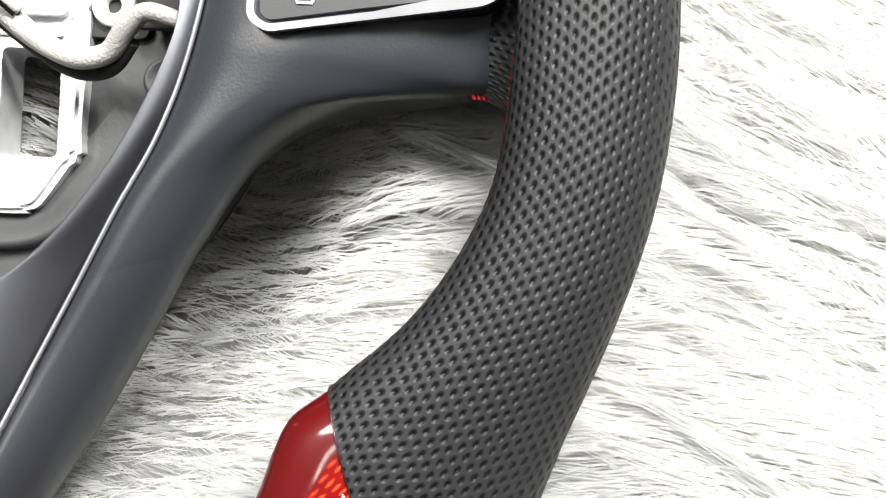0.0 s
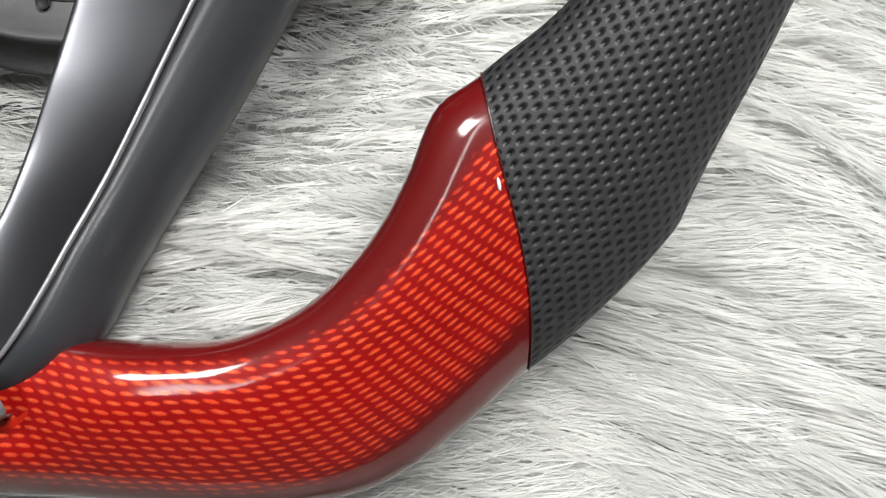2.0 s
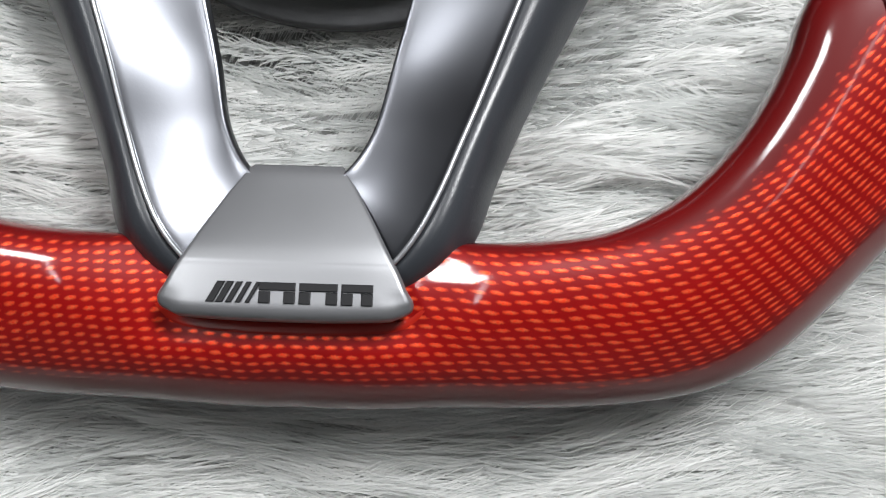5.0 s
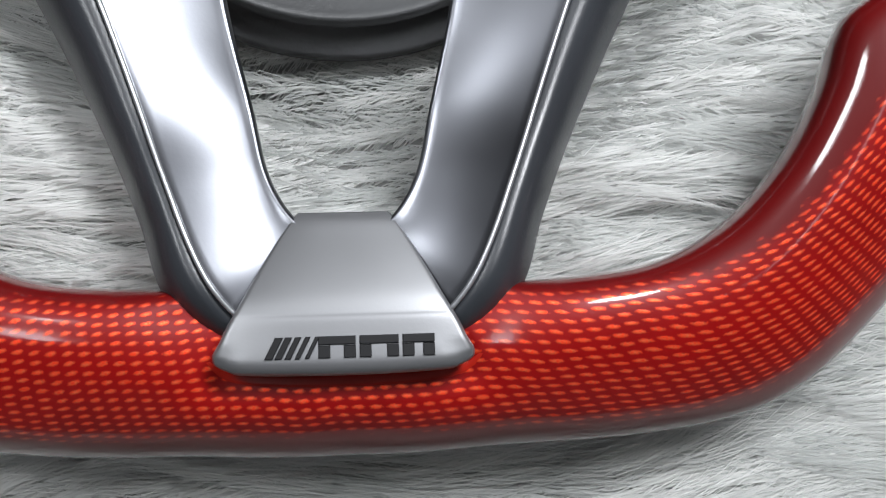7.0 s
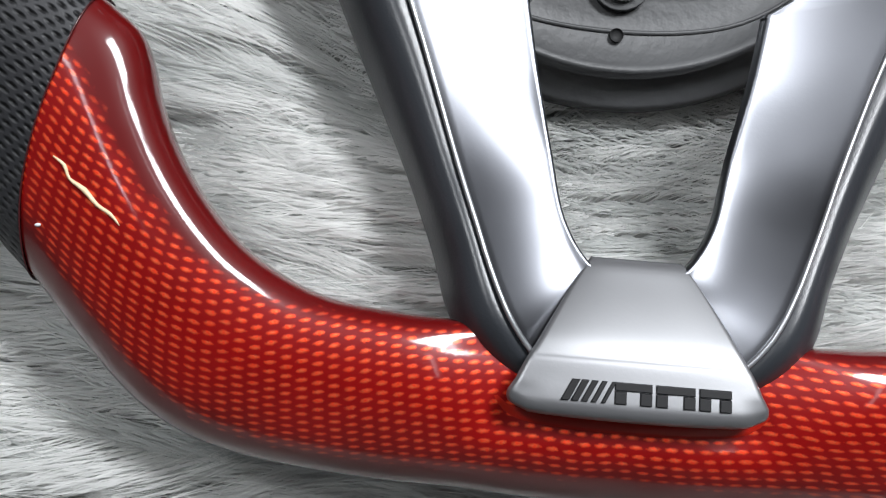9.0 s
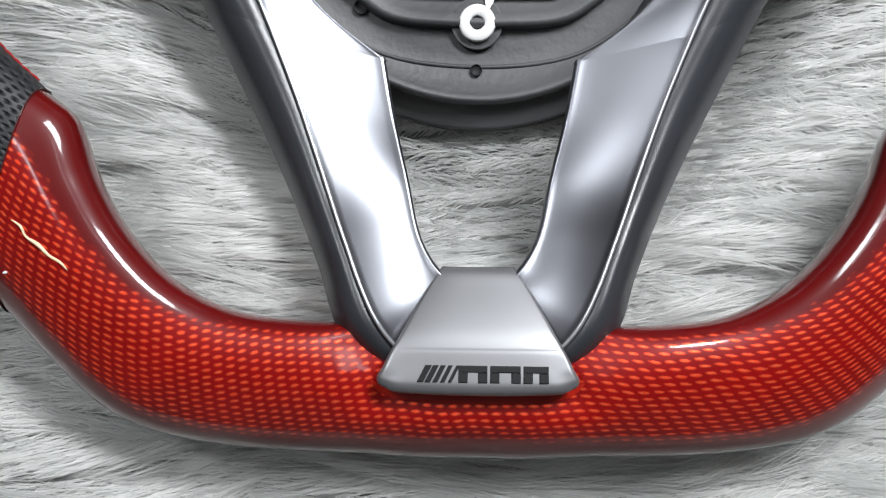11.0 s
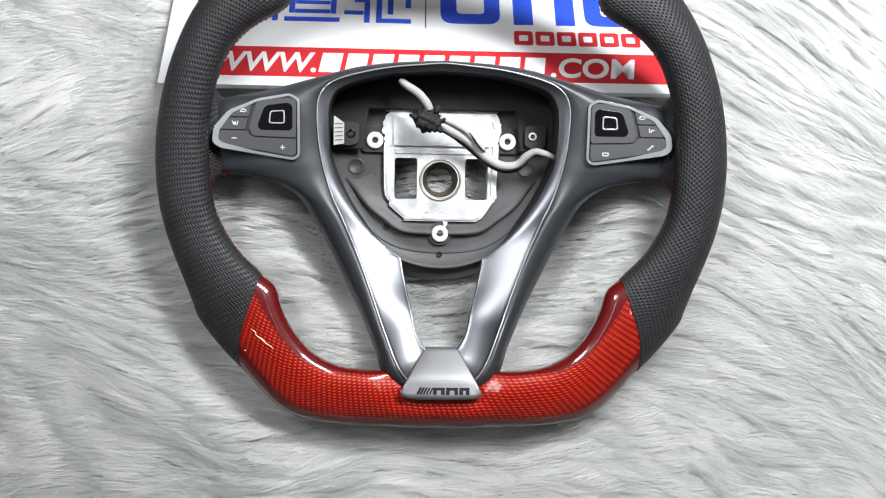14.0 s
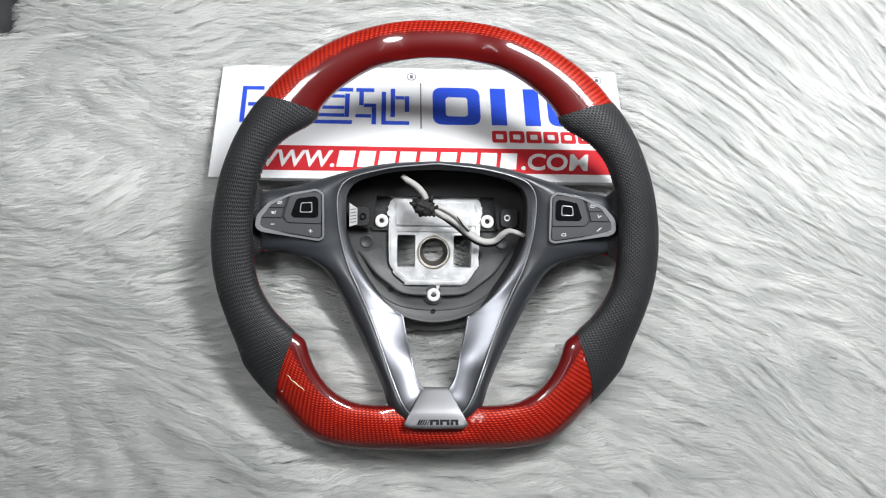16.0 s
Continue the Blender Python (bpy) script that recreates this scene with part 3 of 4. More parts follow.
# inner edge, outer edge of the silver band, outer edge of the black cover (right half, from the top round to the bottom)
FRAME = [
    ((0, .0634, .0606), (0, .0681, .062), (0, .0706, .057)),
    ((.0330, .0615, .0606), (.0330, .0652, .062), (.0330, .0688, .056)),
    ((.0574, .0561, .0606), (.0569, .0606, .062), (.0573, .0655, .056)),
    ((.0712, .0498, .0606), (.0738, .0551, .062), (.0800, .0595, .056)),
    ((.0765, .0410, .0608), (.0820, .0476, .062), (.1160, .0490, .057)),
    ((.0778, .0300, .0608), (.0849, .0376, .062), (.1500, .0405, .060)),
    ((.0776, .0150, .0608), (.0845, .0230, .062), (.1660, .0240, .058)),
    ((.0757, .0006, .0606), (.0828, .0085, .062), (.1630, -.0030, .055)),
    ((.0668, -.0196, .0598), (.0788, -.0087, .062), (.1440, -.0080, .056)),
    ((.0560, -.0368, .0592), (.0735, -.0240, .063), (.1170, -.0120, .056)),
    ((.0436, -.0512, .0592), (.0668, -.0378, .064), (.0966, -.0240, .056)),
    ((.0274, -.0634, .0600), (.0590, -.0560, .0655), (.0815, -.0470, .056)),
    ((.0243, -.0800, .0645), (.0508, -.0762, .0690), (.0645, -.0820, .057)),
    ((.0200, -.0980, .0680), (.0425, -.0985, .0750), (.0530, -.1050, .064)),
    ((.0163, -.1130, .0740), (.0360, -.1150, .0820), (.0450, -.1230, .071)),
    ((.0105, -.1222, .0782), (.0275, -.1340, .0880), (.0385, -.1390, .078)),
    ((.0050, -.1236, .078), (.0160, -.1460, .086), (.0250, -.1510, .076)),
    ((0, -.1238, .078), (0, -.1480, .084), (0, -.1545, .074)),
]


CORNER = .0274


def frame_loops():
    rows = [sum(row, ()) for row in FRAME]
    k = next(i for i, row in enumerate(FRAME) if row[0][0] == CORNER)
    here, before, after = (np.array(rows[k + d]) for d in (0, -1, 1))
    rows[k:k + 1] = [tuple(here + (before - here) * 0.05), tuple(here), tuple(here + (after - here) * 0.05)]
    half = spline(rows, 8)
    left = half[1:-1][::-1].copy()
    left[:, [0, 3, 6]] *= -1
    full = np.concatenate([half, left])
    return full[:, 0:3], full[:, 3:6], full[:, 6:9]


LOOP_IN, LOOP_SILVER, LOOP_OUT = frame_loops()


def spoke_frame():
    i, s, o = LOOP_IN, LOOP_SILVER, LOOP_OUT
    down = np.array([0, 0, 1.0])
    # silver band with a shallow dish and turned-down edges
    cols = [i + down * -0.0045 + (s - i) * 0.004, i + down * -0.0004, i + (s - i) * 0.02]
    # flat round the opening, turning into one smooth hollow along each arm
    arm = np.clip((-i[:, 1] + 0.01) / 0.08, 0, 1)[:, None]
    arm = arm * arm * (3 - 2 * arm)
    span = np.linalg.norm(s - i, axis=1)[:, None]
    wide = np.clip(span / 0.02, 0.15, 1)
    for t in (0.05, 0.12, 0.2, 0.3, 0.4, 0.5, 0.6, 0.7, 0.8, 0.9, 0.97):
        p = i + (s - i) * t
        flat = p[:, 2:] - 0.0004 * math.sin(math.pi * t) * wide
        hollow = i[:, 2:] + (s[:, 2:] - i[:, 2:]) * t**1.5 - 0.012 * span * math.sin(math.pi * t)
        p[:, 2:] = flat * (1 - arm) + hollow * arm
        cols.append(p)
    cols += [s + down * 0.0003, s + (o - s) * 0.004 + down * -0.0015]
    part("spoke_trim", sheet("spoke_trim", np.stack(cols, 1), close_u=True), SILVER, wheel, "satin silver V-shaped trim")
    # black cover from the trim out to the spokes
    wide = np.linalg.norm(o - s, axis=1)[:, None]
    out = (o - s) / np.maximum(wide, 1e-6)
    cols = [s + out * 0.0004 - down * 0.004, s + out * 0.0006 - down * 0.0004, s + out * 0.0014 + down * 0.0002]
    for t in (0.15, 0.3, 0.45, 0.6, 0.72, 0.82, 0.9, 0.96, 1.0):
        p = s + (o - s) * t
        p[:, 2] = s[:, 2] + (o[:, 2] - s[:, 2]) * t**2.6 + 0.0065 * math.sin(math.pi * t**0.8) * np.clip(wide[:, 0] / 0.06 - 0.25, 0, 1)
        cols.append(p)
    low = o.copy()
    low[:, 2] -= 0.006
    cols.append(low + out * 0.0006)
    low = low.copy()
    low[:, 2] -= 0.010
    cols.append(low - out * 0.004)
    low = low.copy()
    low[:, 2] -= 0.008
    cols.append(low - out * 0.012)
    part("spoke_cover", sheet("spoke_cover", np.stack(cols, 1), close_u=True), BLACK, wheel, "soft black plastic spoke cover")
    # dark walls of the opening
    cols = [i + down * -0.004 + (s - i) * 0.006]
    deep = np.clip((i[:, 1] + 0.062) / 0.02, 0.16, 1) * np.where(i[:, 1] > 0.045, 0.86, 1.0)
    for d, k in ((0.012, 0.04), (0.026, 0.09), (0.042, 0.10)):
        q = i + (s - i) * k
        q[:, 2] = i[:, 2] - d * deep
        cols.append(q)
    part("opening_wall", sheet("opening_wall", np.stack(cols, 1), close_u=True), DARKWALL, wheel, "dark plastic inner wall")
    # bright bead round the trim
    half = [tuple(p + np.array([0, 0, 0.0002])) for p in LOOP_SILVER[::4]]
    bead = spline(half, 4, closed=True)
    ring = []
    for k, p in enumerate(bead):
        d = Vector(bead[(k + 1) % len(bead)] - bead[k - 1]).normalized()
        a = d.cross(Vector((0, 0, 1))).normalized()
        b = a.cross(d)
        ring.append([Vector(p) + 0.0006 * (math.cos(q) * a + math.sin(q) * b) for q in np.linspace(0, 2 * math.pi, 6, endpoint=False)])
    part("edge_bead", sheet("edge_bead", ring, close_u=True, close_v=True), CHROME, wheel, "polished bright edge line")


spoke_frame()


def clasp():
    """The satin plate where the lower spoke wraps the rim."""
    rows = spline([(.0098, -.1210, .0760), (.0108, -.1220, .0780), (.0138, -.1262, .0812), (.0178, -.1325, .0858), (.0206, -.1372, .0890), (.0224, -.1402, .0906), (.0230, -.1412, .0910),
                   (.0236, -.1422, .0914), (.0248, -.1446, .0922), (.0262, -.1480, .0933), (.0270, -.1506, .0939), (.0268, -.1526, .0932), (.0256, -.1540, .0896), (.0244, -.1542, .0835), (.0228, -.1542, .0790)], 4)
    grid = []
    for w, y, z in rows:
        line = []
        low = min(1, max(0, (-y - 0.146) / 0.005))
        for t in (-1, -0.985, -0.97, *np.linspace(-0.94, 0.94, 25), 0.97, 0.985, 1):
            line.append((w * t, y + low * (0.0008 * t * t + 0.0012 * max(0, abs(t) - 0.86) / 0.14), z - 0.0004 * t**4 - 0.0010 * max(0, (abs(t) - 0.97) / 0.03) ** 2 - 0.0014 * low * max(0, abs(t) - 0.80) / 0.2))
        grid.append(line)
    plate = part("clasp_plate", sheet("clasp_plate", grid), BADGE, wheel, "satin silver plate with dark raised emblem")
    # emblem: slanted bars and plain blocks
    def emblem(outline, name="emblem_bar"):
        bm = slab(outline, lambda x, y: 0.0870, lambda x, y: 0.0928 - (y + 0.1450) * 0.33, 0.0002)
        part(name, bm, EMBLEM, plate, "dark raised bar")

    top, low, lean = -.1450, -.1492, .0022
    for k in range(5):
        x, w = -.0162 + k * 0.00205, 0.0017 - 0.0002 * k
        emblem([(x, low), (x + w, low), (x + w + lean, top), (x + lean, top)])
    for x0, x1 in ((-.0052, .0024), (.0032, .0112), (.0120, .0186)):
        t = 0.0016
        emblem([(x0, top - t), (x1, top - t), (x1, top), (x0, top)], "emblem_block")
        emblem([(x0, low), (x0 + 1.5 * t, low), (x0 + 1.5 * t, top - t - .0002), (x0, top - t - .0002)], "emblem_block")
        emblem([(x1 - 1.5 * t, low), (x1, low), (x1, top - t - .0002), (x1 - 1.5 * t, top - t - .0002)], "emblem_block")


clasp()


def pod_height(x, y):
    return 0.0690 + max(0.0, abs(x) - 0.095) * 0.03


def button_panel(side):
    """A thumb panel: bright bezel, four keys and a gloss touch pad."""
    def mir(pts):
        return [(side * x, y) for x, y in pts]

    outer = [(.0952, .0045), (.0957, .0418), (.1018, .0457), (.1232, .0416), (.1422, .0335), (.1517, .0225), (.1528, .0130), (.1481, .0091), (.1208, .0049), (.0995, .0016)]
    out = rounded(outer, 0.0028, 4)
    ring = np.array(out)
    ahead = np.roll(ring, -2, 0) - np.roll(ring, 2, 0)
    side_of = np.stack([-ahead[:, 1], ahead[:, 0]], 1) / np.linalg.norm(ahead, axis=1)[:, None]
    if np.dot(side_of[0], ring[0] - ring.mean(0)) > 0:
        side_of = -side_of
    inn = [tuple(p) for p in ring + (0.0017 + 0.0022 * np.clip((ring[:, :1] - 0.134) / 0.014, 0, 1)) * side_of]
    bezel = part("button_panel", slab(mir(out), lambda x, y: pod_height(x, y) - 0.012, lambda x, y: pod_height(x, y) - 0.0006, 0.0006), BLACK, wheel, "grey keypad set in a bright bezel")
    part("bezel", slab(mir(out), lambda x, y: pod_height(x, y) - 0.006, lambda x, y: pod_height(x, y) + 0.0012, 0.0008, [mir(inn)]), BEZEL, bezel, "bright silver bezel")

    def key(pts, name, material, lift, r=0.0015, label=""):
        return part(name, slab(mir(rounded(pts, r)), lambda x, y: pod_height(x, y) - 0.004, lambda x, y: pod_height(x, y) + lift, 0.0005), material, bezel, label)

    # keys: a surround for the pad, two small keys outside, a long key below
    key([(.0980, .0165), (.0980, .0400), (.1005, .0427), (.1100, .0424), (.1238, .0396), (.1290, .0225), (.1262, .0172)], "pad_surround", BUTTON, 0.0008, 0.002)
    pad = key([(.1004, .0212), (.1004, .0370), (.1030, .0394), (.1185, .0372), (.1232, .0238), (.1212, .0212)], "touch_pad", GLOSSBLACK, 0.0011, 0.003, "gloss black touch pad")
    fr = rounded([(.1052, .0254), (.1054, .0345), (.1150, .0338), (.1160, .0254)], 0.002)
    fi = rounded([(.1061, .0263), (.1063, .0336), (.1142, .0330), (.1150, .0263)], 0.0015)
    part("pad_frame", slab(mir(fr), lambda x, y: pod_height(x, y) + 0.0010, lambda x, y: pod_height(x, y) + 0.0019, 0.0002, [mir(fi)]), CHROME, bezel, "thin shiny square ring")
    key([(.1291, .0297), (.1266, .0385), (.1330, .0366), (.1415, .0322), (.1436, .0297)], "key", BUTTON, 0.0006, 0.0008)
    key([(.1312, .0213), (.1295, .0288), (.1443, .0288), (.1480, .0240), (.1490, .0213)], "key", BUTTON, 0.0006, 0.0008)
    key([(.0980, .0060), (.0980, .0156), (.1262, .0163), (.1308, .0204), (.1494, .0204), (.1500, .0145), (.1472, .0116), (.1205, .0077), (.1002, .0044)], "long_key", BUTTON, 0.0006, 0.001)

    def mark(pts, name="key_mark"):
        part(name, slab(mir(pts), lambda x, y: pod_height(x, y), lambda x, y: pod_height(x, y) + 0.0010), ICON, bezel, "pale printed mark")

    def bar(x, y, w, h, a=0.0):
        ca, sa = math.cos(a), math.sin(a)
        mark([(x + u * ca - v * sa, y + u * sa + v * ca) for u, v in ((-w, -h), (w, -h), (w, h), (-w, h))])

    if side < 0:
        bar(.1384, .0155, .0016, .00034)
        bar(.1068, .0100, .0016, .00030)
        bar(.1068, .0100, .00030, .0016)
        for x, y, w, h, a in ((.1325, .0345, .0018, .0003, .2), (.1308, .0338, .0009, .0003, 1.4), (.1338, .0336, .0010, .0003, -.9), (.1325, .0328, .0013, .0003, .1), (.1380, .0252, .0009, .0010, 0), (.1362, .0254, .0003, .0015, .3), (.1392, .0258, .0003, .0009, -.4)):
            bar(x, y, w, h, a)
    else:
        for x, y, w, h, a in ((.1320, .0348, .0018, .0003, -.2), (.1302, .0340, .0009, .0003, .8), (.1340, .0338, .0009, .0003, .8), (.1318, .0331, .0012, .0003, -.1), (.1370, .0255, .0003, .0015, .2), (.1384, .0252, .0003, .0010, -.4), (.1396, .0258, .0007, .0003, .2),
                              (.1380, .0142, .0014, .0004, .9), (.1395, .0154, .0006, .0004, 0), (.1366, .0130, .0006, .0004, 0), (.1080, .0102, .0018, .0003, 0), (.1080, .0084, .0018, .0003, 0), (.1062, .0093, .0003, .0008, 0), (.1098, .0093, .0003, .0008, 0)):
            bar(x, y, w, h, a)


button_panel(1)
button_panel(-1)


def hub():
    """The open hub: plastic plate, cast bracket, bore, bosses and wiring."""
    n = 96
    ang = np.linspace(0, 2 * np.pi, n, endpoint=False)
    c, s = np.cos(ang), np.sin(ang)
    hole = np.stack([0.0362 * np.sign(c) * np.abs(c) ** 0.35, -0.0095 + 0.0168 * np.sign(s) * np.abs(s) ** 0.35], -1)
    rings = []
    for r, z, k in ((0, 0.006, 0), (0, 0.0205, 0), (0.35, 0.0205, 0), (0.7, 0.0212, 0), (0.0715, 0.0220, 1), (0.0728, 0.0245, 1), (0.0742, 0.0240, 1), (0.0748, 0.0170, 1), (0.0820, 0.0165, 1), (0.0835, 0.0150, 1), (0.0838, 0.0100, 1), (0.0800, 0.0080, 1)):
        if k:
            xy = np.stack([r * c * (1 + 0.07 * np.clip(2 * s + 1.4, 0, 1)), r * s * np.where(s > 0, 0.80, 1.0)], -1)
        else:
            xy = hole + (np.stack([0.0705 * c, 0.0705 * s * np.where(s > 0, 0.80, 1.0)], -1) - hole) * r
        rings.append(np.concatenate([xy, np.full((n, 1), z)], 1))
    plate = part("hub_plate", sheet("hub_plate", np.stack(rings, 1), close_u=True), HUBPLASTIC, wheel, "matt grey moulded hub plate")
    # raised V-shaped step under the bracket, with a moulded ridge along it
    vee = [(-.0760, -.0040), (-.0655, -.0150), (-.0553, -.0284), (-.0430, -.0385), (-.0288, -.0480), (-.0070, -.0500), (.0070, -.0500), (.0288, -.0480), (.0430, -.0385), (.0553, -.0284), (.0655, -.0150), (.0760, -.0040)]
    fine = spline([(x, y, 0) for x, y in vee], 5)
    step = [[(x * k, y * k, .0206 + (z - .0206) * min(1.0, max(0.0, (.076 - abs(x)) / .03))) for k, z in ((0.70, .0208), (0.90, .0232), (0.955, .0262), (0.985, .0260), (1.002, .0236), (1.012, .0190))] for x, y, _ in fine]
    part("moulded_step", sheet("moulded_step", step), HUBPLASTIC, plate)
    for pts, r in (([(-.064, -.030, .0215), (-.050, -.047, .0215), (-.030, -.0590, .0215), (0, -.0625, .0215), (.030, -.0590, .0215), (.050, -.047, .0215), (.064, -.030, .0215)], 0.0007),):
        part("rib", tube(pts, r, 8, 6), HUBPLASTIC, plate)
    for sx in (-1, 1):
        part("mould_mark", lathe([(.0062, -.001), (.0060, .0001), (.0048, .0002), (.0046, -.0001), (.0001, -.0001)], (sx * .0610, -.0010), 24, 0.0217), HUBPLASTIC, plate)
    # no holes are cut; flat black discs stand in for their shade
    for x, y, r in ((-.0384, -.0436, .0022), (-.0002, -.0636, .0018)):
        part("hole_shade_disc", lathe([(r * 1.12, 0.0), (r * 1.05, 0.0007), (r * 0.98, 0.0006), (r * 0.9, 0.0001), (0.0001, 0.0001)], (x, y), 16, 0.0222), PITCH, plate, "black disc painted for a screw hole's shade")

    # near-black colour paints in the shade under the recess's upper edge
    part("recess_panel", slab([(-.0800, .0110), (-.0560, .0110), (-.0520, .0395), (.0520, .0395), (.0560, .0110), (.0800, .0110), (.0790, .0360), (.0715, .0540), (.0560, .0610), (.0300, .0660), (-.0300, .0660), (-.0560, .0610), (-.0715, .0540), (-.0790, .0360)], 0.0238, 0.0264, 0.0008), PITCH, wheel, "black plastic recess wall, darkened to stand in for shade")
    # cast bracket
    outline = [(-.0400, .0345), (-.0370, .0388), (.0370, .0388), (.0412, .0345), (.0425, .0270), (.0405, .0180), (.0405, -.0185), (.0382, -.0258), (.0265, -.0394), (-.0265, -.0394), (-.0382, -.0258), (-.0405, -.0185), (-.0405, .0180), (-.0425, .0270)]
    holes = [rounded([(sx * .0335, .0055), (sx * .0172, .0055), (sx * .0172, -.0240), (sx * .0335, -.0240)], 0.002) for sx in (-1, 1)]
    holes.append(ring_outline(-.0006, -.0098, .0128, 32))
    rng = random.Random(4)
    rough = [(x + rng.uniform(-.0008, .0008), y + rng.uniform(-.0008, .0008), 0) for x, y in rounded(outline, 0.004, 3)]
    rough = [(x, y) for x, y, _ in spline(rough, 3, closed=True)]
    brk = part("hub_bracket", slab(rough, 0.012, 0.0250, 0.0012, holes), CAST, wheel, "rough cast aluminium bracket")
    part("bracket_step", slab(rounded([(-.0345, .0350), (.0355, .0350), (.0355, .0140), (-.0345, .0140)], 0.003), 0.024, 0.0275, 0.0010), CAST, brk)
    part("bracket_step", slab(rounded([(-.0330, .0118), (.0340, .0118), (.0340, .0086), (-.0330, .0086)], 0.001), 0.024, 0.0262, 0.0006), CAST, brk)
    for k in range(9):
        x = -.029 + k * 0.0026
        part("cast_mark", slab([(x, .0090), (x + .0017, .0090), (x + .0017, .0113), (x, .0113)], 0.026, 0.0266), CAST, brk)
    part("bracket_tab", slab(rounded([(.0012, -.0385), (.0058, -.0385), (.0050, -.0418), (.0038, -.0440), (.0026, -.0436), (.0022, -.0412)], .0009), 0.019, 0.0245, 0.0008), CAST, brk)
    for x in (-.0100, .0008):
        for a, b in ((-1, 1), (1, 1), (0, -1)):
            part("cast_mark", slab([(x + a * .0016 - .0004, -.0345 + b * .0010), (x + a * .0016 + .0008, -.0345 + b * .0010), (x + .0006 - a * .0004, -.0345 + b * .0032), (x - .0006 - a * .0004, -.0345 + b * .0032)], 0.0245, 0.0257, 0.0002), CAST, brk)
    # raised lip along the bracket's edge
    lip = [(x * 0.955, -.0005 + y * 0.955) for x, y in rough]
    part("bracket_face", slab(lip, 0.0245, 0.0262, 0.0007, [[(x * 0.90, -.0005 + y * 0.90) for x, y in rough]]), CAST, brk)
    part("bore_ring", lathe([(.0152, 0), (.0151, .0018), (.0146, .0022), (.0140, .0021), (.0134, .0010), (.0131, -.003), (.0138, -.008), (.0165, -.010)], (-.0006, -.0098), 40, 0.024), BRASS, brk, "worn tan-coloured metal bore")
    part("bore_wall", lathe([(.0134, .0005), (.0124, -.003), (.0106, -.009), (.0090, -.018), (.0078, -.028), (.0100, -.029)], (-.0006, -.0098), 40, 0.024), BOREWALL, brk, "dark metal bore wall")
    for x, y in ((-.0476, .0176), (.0472, .0180), (-.0002, -.0486)):
        part("boss_base", slab(rounded([(x - .0095, y - .0085), (x + .0095, y - .0085), (x + .0095, y + .0095), (x - .0095, y + .0095)], .003) if abs(x) > .01 else ring_outline(x, y, .0085, 24), 0.0195, 0.0237, 0.0007), DARKWALL if abs(x) > .01 else HUBPLASTIC, plate)
        part("white_washer", lathe([(.0060, .0018), (.0060, .0042), (.0054, .0048), (.0026, .0048), (.0022, .0040), (.0021, .0018)], (x, y), 24, 0.0215), WASHER, plate, "white nylon washer")
    # side lugs
    for sx in (-1, 1):
        lug = part("side_lug", slab(rounded([(sx * .0585, .0150), (sx * .0585, .0285), (sx * .0650, .0300), (sx * .0735, .0300), (sx * .0735, .0140), (sx * .0650, .0130)], 0.003), 0.018, 0.034, 0.001), DARKWALL, wheel, "black plastic lug with a screw eye")
        part("screw_eye", lathe([(.0030, 0), (.0028, .0008), (.0018, .0008), (.0016, -.004), (.0001, -.004)], (sx * .0640, .0218), 18, 0.0345), GLOSSBLACK if sx < 0 else CAST, lug)
    sticker = part("label_sticker", slab([(-.0755, .0130), (-.0690, .0145), (-.0690, .0290), (-.0755, .0335)], lambda x, y: 0.034 + (-.069 - x) * 1.6, lambda x, y: 0.0345 + (-.069 - x) * 1.6), LABELPAPER, wheel, "small printed paper label")
    for k in range(5):
        y = .0160 + k * 0.0028
        part("print_bar", slab([(-.0748, y), (-.0698, y + .0008), (-.0698, y + .0016), (-.0748, y + .0008)], lambda x, z: 0.0346 + (-.069 - x) * 1.6, lambda x, z: 0.0348 + (-.069 - x) * 1.6), GREYPRINT, sticker)

    # wiring
    harness = part("wiring_harness", tube([(-.0300, .0580, .050), (-.0260, .0545, .0505), (-.0176, .0490, .051), (-.0120, .0430, .050), (-.0095, .0385, .048)], [.0020, .0026, .0028, .0028, .0026], 12, 6), CABLE, wheel, "white braided cable")
    part("cable_run", tube([(-.002, .0290, .044), (.0060, .0245, .043), (.0144, .0200, .041), (.0225, .0140, .038), (.0292, .0080, .036), (.0370, .0030, .035), (.0450, .0006, .036), (.0530, .0020, .038), (.0585, .0075, .042), (.0640, .0108, .045), (.0700, .0098, .047), (.0775, .0070, .048)], [.0028, .0034, .0031, .0030, .0031, .0029, .0030, .0027, .0028, .0024, .0022, .0017], 12, 6), CABLE, harness)
    part("cable_run", tube([(-.006, .0285, .040), (.0050, .0225, .039), (.0135, .0170, .036), (.0215, .0108, .033), (.0290, .0050, .031), (.0370, -.0002, .030), (.0450, -.0026, .031), (.0530, -.0012, .034), (.0590, .0050, .038)], .0019, 8, 6), TAPE, harness, "black taped cable")
    part("thin_wire", tube([(-.004, .0340, .048), (.0080, .0300, .047), (.0180, .0230, .046), (.0240, .0150, .044), (.0290, .0100, .040)], .0006, 6, 6), GLOSSBLACK, harness, "thin black wire")
    part("cable_run", tube([(-.002, .0330, .047), (.0080, .0288, .0465), (.0165, .0240, .045), (.0240, .0165, .042), (.0300, .0112, .039)], [.0018, .0021, .0020, .0018, .0012], 10, 6), CABLE, harness)
    rng = random.Random(9)
    lump = bmesh.new()
    bmesh.ops.create_icosphere(lump, subdivisions=4, radius=1.0)
